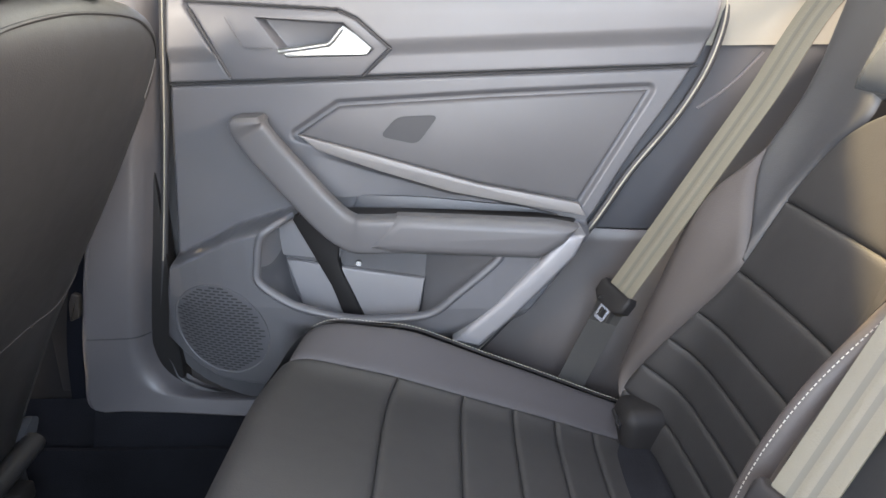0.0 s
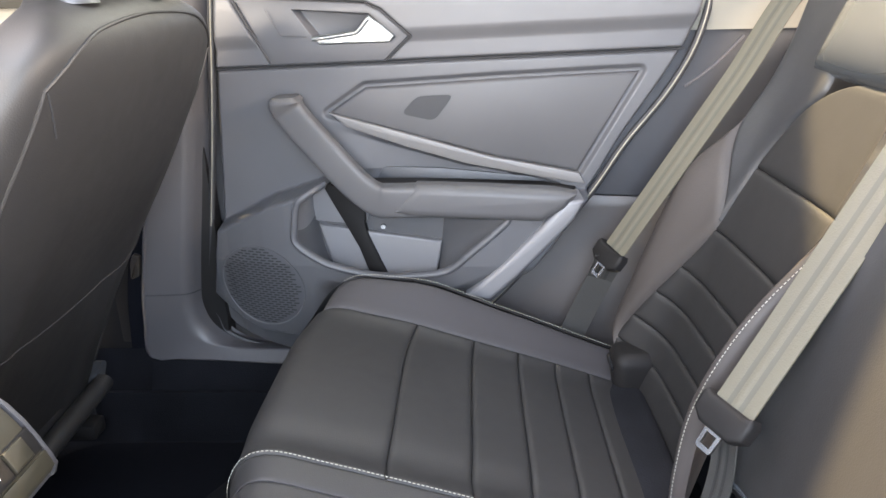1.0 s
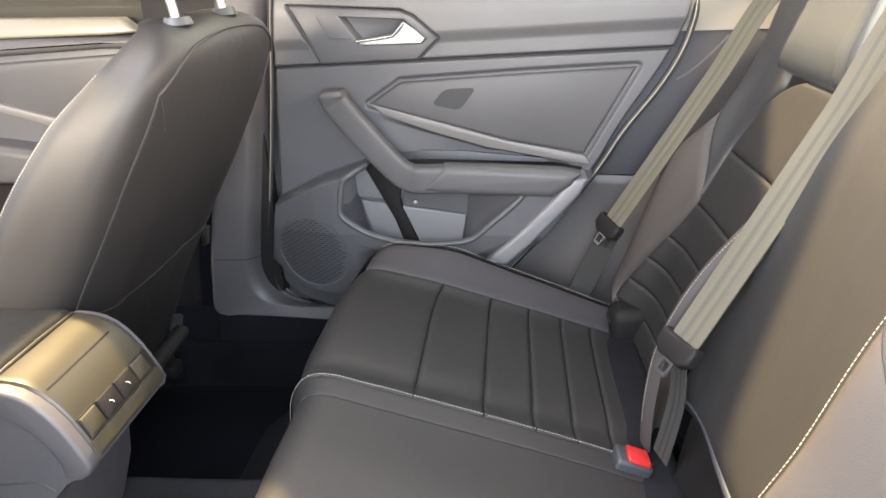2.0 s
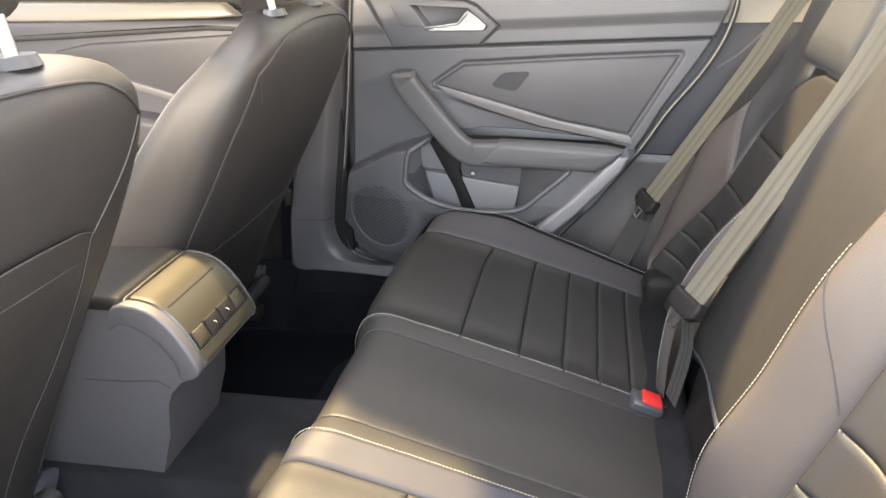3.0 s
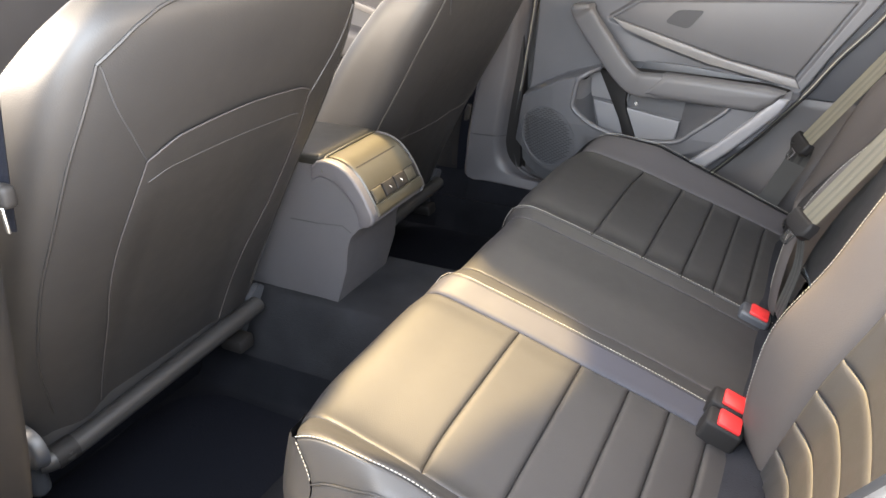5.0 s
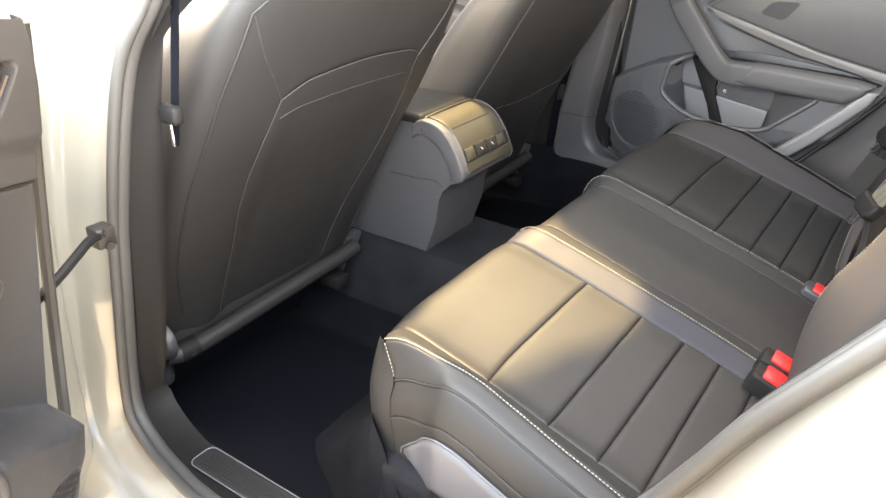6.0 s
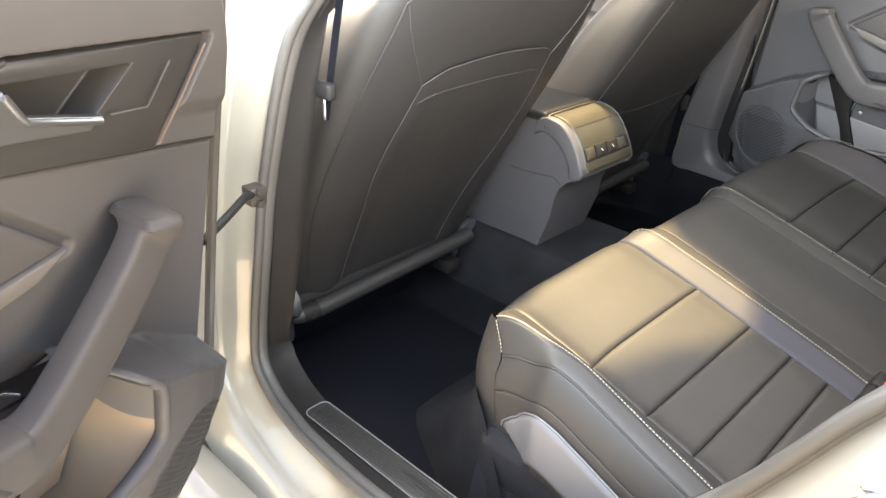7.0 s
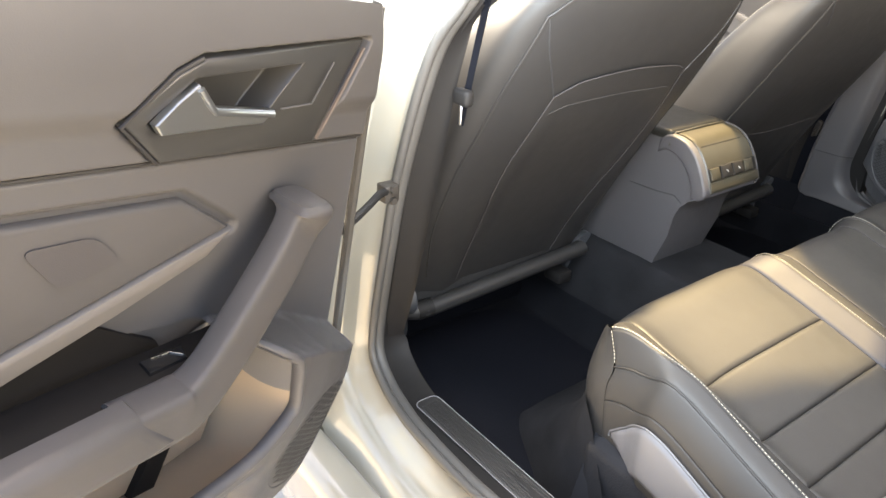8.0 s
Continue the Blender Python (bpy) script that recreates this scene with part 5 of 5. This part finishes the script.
part("lower_lip", face_plate(L - 0.020, L - 0.002, P0 + 0.002, P1 - 0.002, 0.003, 0.0014, 0.0006), CONSOLE_TRIM, console, "bronze lip under the switches")


# ---- belts ----
def ribbon(points, width, across, thick=0.0014):
    """A flat strap along points, faintly ridged; across is the direction of its width."""
    pts = curve_through(points, 12)
    bm = bmesh.new()
    n = Vector(across).normalized()
    rows = []
    ridge = [(-0.5, 0.6), (-0.30, 1.0), (-0.22, 0.55), (-0.10, 0.55), (-0.04, 1.0), (0.04, 1.0), (0.10, 0.55), (0.22, 0.55), (0.30, 1.0), (0.5, 0.6)]
    shape = [(a, b) for a, b in ridge] + [(0.5, -0.6), (-0.5, -0.6)]
    for i, p in enumerate(pts):
        t = (pts[min(i + 1, len(pts) - 1)] - pts[max(i - 1, 0)]).normalized()
        w = (n - t * n.dot(t)).normalized()
        f = t.cross(w)
        if f.x > 0:
            f = -f
        rows.append([bm.verts.new(p + w * width * a + f * thick * b) for a, b in shape])
    k = len(shape)
    for a, b in zip(rows, rows[1:]):
        for i in range(k):
            face = bm.faces.new((a[i], a[(i + 1) % k], b[(i + 1) % k], b[i]))
            face.material_index = 1 if i in (2, 6) else 0
    return bm


def build_belt(label, top, tongue, lap, lap_across, lap_width, facing):
    """A strap hanging straight from the shoulder to its tongue, with the lap part falling below it."""
    belt = thing("seat_belt", tongue, label, "seat belt", "rear seat belts")
    top, tongue, facing = Vector(top), Vector(tongue), Vector(facing)
    run = (top - tongue).normalized()
    across = run.cross(facing).normalized()
    over = top + Vector((0.10, 0, 0.015))
    part("webbing", ribbon([over, top, top.lerp(tongue, 0.35), top.lerp(tongue, 0.7), tongue], 0.047, across), WEBBING, belt, "grey beige shoulder webbing").data.materials.append(STRIPE)
    part("lap_webbing", ribbon([tongue] + lap, lap_width, lap_across), LAP_WEB, belt, "charcoal lap webbing").data.materials.append(WEB_DARK)
    n = across.cross(run).normalized()
    if n.dot(facing) < 0:
        n = -n
    m = Matrix((across, -run, n)).transposed().to_4x4()
    m.translation = tongue + n * 0.004
    head = slab([(-0.033, -0.010), (-0.029, -0.016), (-0.022, -0.013), (0.022, -0.013), (0.029, -0.016), (0.033, -0.010), (0.032, 0.008), (0.019, 0.017), (-0.019, 0.017), (-0.032, 0.008)], 0.016, lambda u, v, d: m @ Vector((u, v, d - 0.008)), 0.005, 3)
    part("tongue", head, TRAY_BLACK, belt, "black tongue cover")
    loop = ring_plate([(-0.011, 0.012), (0.011, 0.012), (0.010, 0.035), (0.008, 0.038), (-0.008, 0.038), (-0.010, 0.035)], [[(-0.0065, 0.020), (0.0065, 0.020), (0.006, 0.033), (-0.006, 0.033)]], -0.001, 0.0022)
    bmesh.ops.transform(loop, matrix=m, verts=loop.verts[:])
    part("latch_plate", loop, STEEL, belt, "bright latch plate", False)
    return belt


build_belt("grey beige belt hanging against the far seat side", (0.628, 0.618, 1.03), (0.370, 0.5965, 0.620), [(0.366, 0.628, 0.580), (0.340, 0.640, 0.51), (0.318, 0.642, 0.455), (0.305, 0.642, 0.425)], (1, 0.1, -0.4), 0.045, (-0.75, -0.45, 0.45))
build_belt("grey beige centre belt hanging over the backrest", (0.650, 0.200, 1.055), (0.394, 0.113, 0.640), [(0.399, 0.124, 0.56), (0.385, 0.125, 0.47)], (0.3, -1, 0), 0.036, (-0.80, -0.40, 0.45))


def build_buckle(at, turn, housing):
    b = thing("belt_buckle", at, "black belt buckle with a red release button", "buckle", "belt buckles")
    body_ = part("housing", box(-0.026, 0.026, -0.020, 0.020, -0.06, 0.014, 0.006, 3), housing, None)
    button = part("button", box(-0.012, 0.020, -0.017, 0.017, 0.012, 0.019, 0.003, 2), RED, None, "red release button")
    for o in (body_, button):
        o.parent = b
    b.matrix_basis = Matrix.Translation(at) @ pose(0, 0, 0, 0, turn, 0)
    return b


build_buckle((0.350, 0.140, 0.446), 20, HARD_PLASTIC)
build_buckle((0.345, -0.150, 0.462), 20, TRAY_BLACK)
build_buckle((0.345, -0.198, 0.462), 20, TRAY_BLACK)

# ---- front passenger door, seen past the seats ----
front_door = thing("door_3", (-0.9, 0.76, 0.4), "closed front passenger door with dark lining and silver strip", "car door", kind="structure")


def front_place(u, v, d):
    return Vector((u, 0.775 - d, v))


part("lining", slab([(-1.45, 0.35), (-0.47, 0.35), (-0.47, 0.955), (-0.52, 0.975), (-1.45, 0.985)], 0.02, front_place, 0.006), DOOR_PLASTIC, front_door, "dark moulded door lining")
part("sill_strip", slab([(-1.45, 1.030), (-0.95, 1.019), (-0.575, 1.009), (-0.535, 0.981), (-0.60, 0.978), (-0.96, 0.977), (-1.45, 0.984)], 0.030, lambda u, v, d: front_place(u, v, d - 0.35 * max(0.0, v - 0.985)), 0.006, 3), PALE_STRIP, front_door, "pale satin strip under the window")
part("upper_roll", slab([(-1.45, 0.980), (-0.60, 0.975), (-0.50, 0.972), (-0.50, 0.948), (-0.62, 0.953), (-1.0, 0.938), (-1.45, 0.925)], 0.042, front_place, 0.012, 4), SOFT_TOUCH, front_door, "padded upper door roll")
part("insert", slab([(-1.02, 0.910), (-0.93, 0.926), (-0.52, 0.944), (-0.52, 0.785), (-0.62, 0.775), (-0.80, 0.818), (-1.02, 0.890)], 0.028, front_place, 0.008, 3), SOFT_TOUCH, front_door, "grey soft-touch insert")
part("trim_strip", slab([(-1.30, 0.950), (-0.99, 0.886), (-0.765, 0.822), (-0.60, 0.772), (-0.60, 0.756), (-0.773, 0.804), (-0.995, 0.871), (-1.30, 0.935)], 0.036, front_place, 0.003), SILVER_TRIM, front_door, "silver trim strip")
# black slab stands in for the seat's shadow in the front foot well
part("lower_shade", slab([(-1.45, 0.36), (-0.472, 0.36), (-0.472, 0.66), (-0.60, 0.68), (-1.45, 0.70)], 0.034, front_place, 0.006), TRAY_BLACK, front_door, "black slab added for the shade over the lower lining")
part("armrest", slab([(-1.35, 0.80), (-0.88, 0.775), (-0.62, 0.735), (-0.60, 0.68), (-1.35, 0.70)], 0.085, front_place, 0.02, 4), SOFT_TOUCH, front_door, "padded armrest")
part("window_glass", slab([(-1.42, 1.00), (-0.50, 0.975), (-0.46, 1.33), (-1.10, 1.33)], 0.004, lambda u, v, d: Vector((u, 0.812 - d - 0.18 * (v - 1.0), v)), 0), TINTED_GLASS, front_door, "dark tinted window glass", False)

# ---- fittings on the near pillar ----
strap = thing("door_check_strap", (-0.325, -0.768, 0.732), "black door check strap bolted to the white pillar", "check strap")
part("bracket", box(-0.336, -0.312, -0.776, -0.752, 0.721, 0.747, 0.003, 2), DARK_STEEL, strap, "dull steel bracket")
for bx, bz in ((-0.310, 0.725), (-0.310, 0.742)):
    bolt = bmesh.new()
    bmesh.ops.create_cone(bolt, cap_ends=True, segments=6, radius1=0.0062, radius2=0.0052, depth=0.006, matrix=Matrix.Translation((bx, -0.764, bz)) @ pose(0, 0, 0, 0, 90))
    part("bolt", bolt, DARK_STEEL, strap, "hexagon bolt head")
part("arm", tube(curve_through([(-0.318, -0.770, 0.738), (-0.305, -0.790, 0.742), (-0.290, -0.815, 0.738), (-0.275, -0.85, 0.728), (-0.265, -0.89, 0.715)], 5), 0.0055, 8), TRAY_BLACK, strap, "black strap arm")
front_belt = thing("front_seat_belt", (-0.28, -0.67, 0.87), "dark front seat belt hanging beside the pillar cover", "seat belt")
part("webbing", ribbon([(-0.290, -0.668, 0.825), (-0.280, -0.668, 0.87), (-0.250, -0.666, 1.00), (-0.222, -0.662, 1.12)], 0.009, (1, 0.6, 0)), MAT_BLACK, front_belt, "dark belt webbing")
part("tongue", box(-0.296, -0.264, -0.682, -0.666, 0.855, 0.878, 0.006, 3), TRAY_BLACK, front_belt, "dark belt tongue")
part("latch_plate", box(-0.283, -0.278, -0.678, -0.675, 0.828, 0.857, 0.001, 1), STEEL, front_belt, "bright latch plate")

far_belt = thing("front_seat_belt", (-0.46, 0.69, 0.45), "dark front seat belt hanging beside the far pillar cover", "seat belt")
part("webbing", ribbon([(-0.478, 0.716, 0.40), (-0.468, 0.714, 0.50), (-0.447, 0.714, 0.60), (-0.420, 0.714, 0.70), (-0.38, 0.714, 0.85)], 0.026, (1, 0.3, 0)), MAT_BLACK, far_belt, "dark belt webbing")
part("tongue", slab(round_poly([(-0.463, 0.545), (-0.446, 0.552), (-0.440, 0.590), (-0.452, 0.594), (-0.460, 0.575)], 0.004), 0.010, lambda u, v, d: Vector((u, 0.710 - d, v)), 0.003, 2), DARK_STEEL, far_belt, "dull brown belt fitting")

# ---- closed front door on the near side ----
driver_door = thing("door_4", (-0.9, -0.8, 0.4), "closed white front door beside the driver seat", "car door", kind="structure")
part("shell", slab([(-1.50, 0.22), (-0.46, 0.22), (-0.42, 0.60), (-0.36, 0.95), (-0.36, 1.00), (-1.50, 1.02)], 0.09, lambda u, v, d: Vector((u, -0.87 + d, v)), 0.01, 3), PAINT, driver_door, "white painted door shell")
part("lining", slab([(-1.45, 0.35), (-0.50, 0.35), (-0.46, 0.60), (-0.42, 0.98), (-1.45, 1.0)], 0.02, lambda u, v, d: Vector((u, -0.78 + d, v)), 0.006), DOOR_PLASTIC, driver_door)
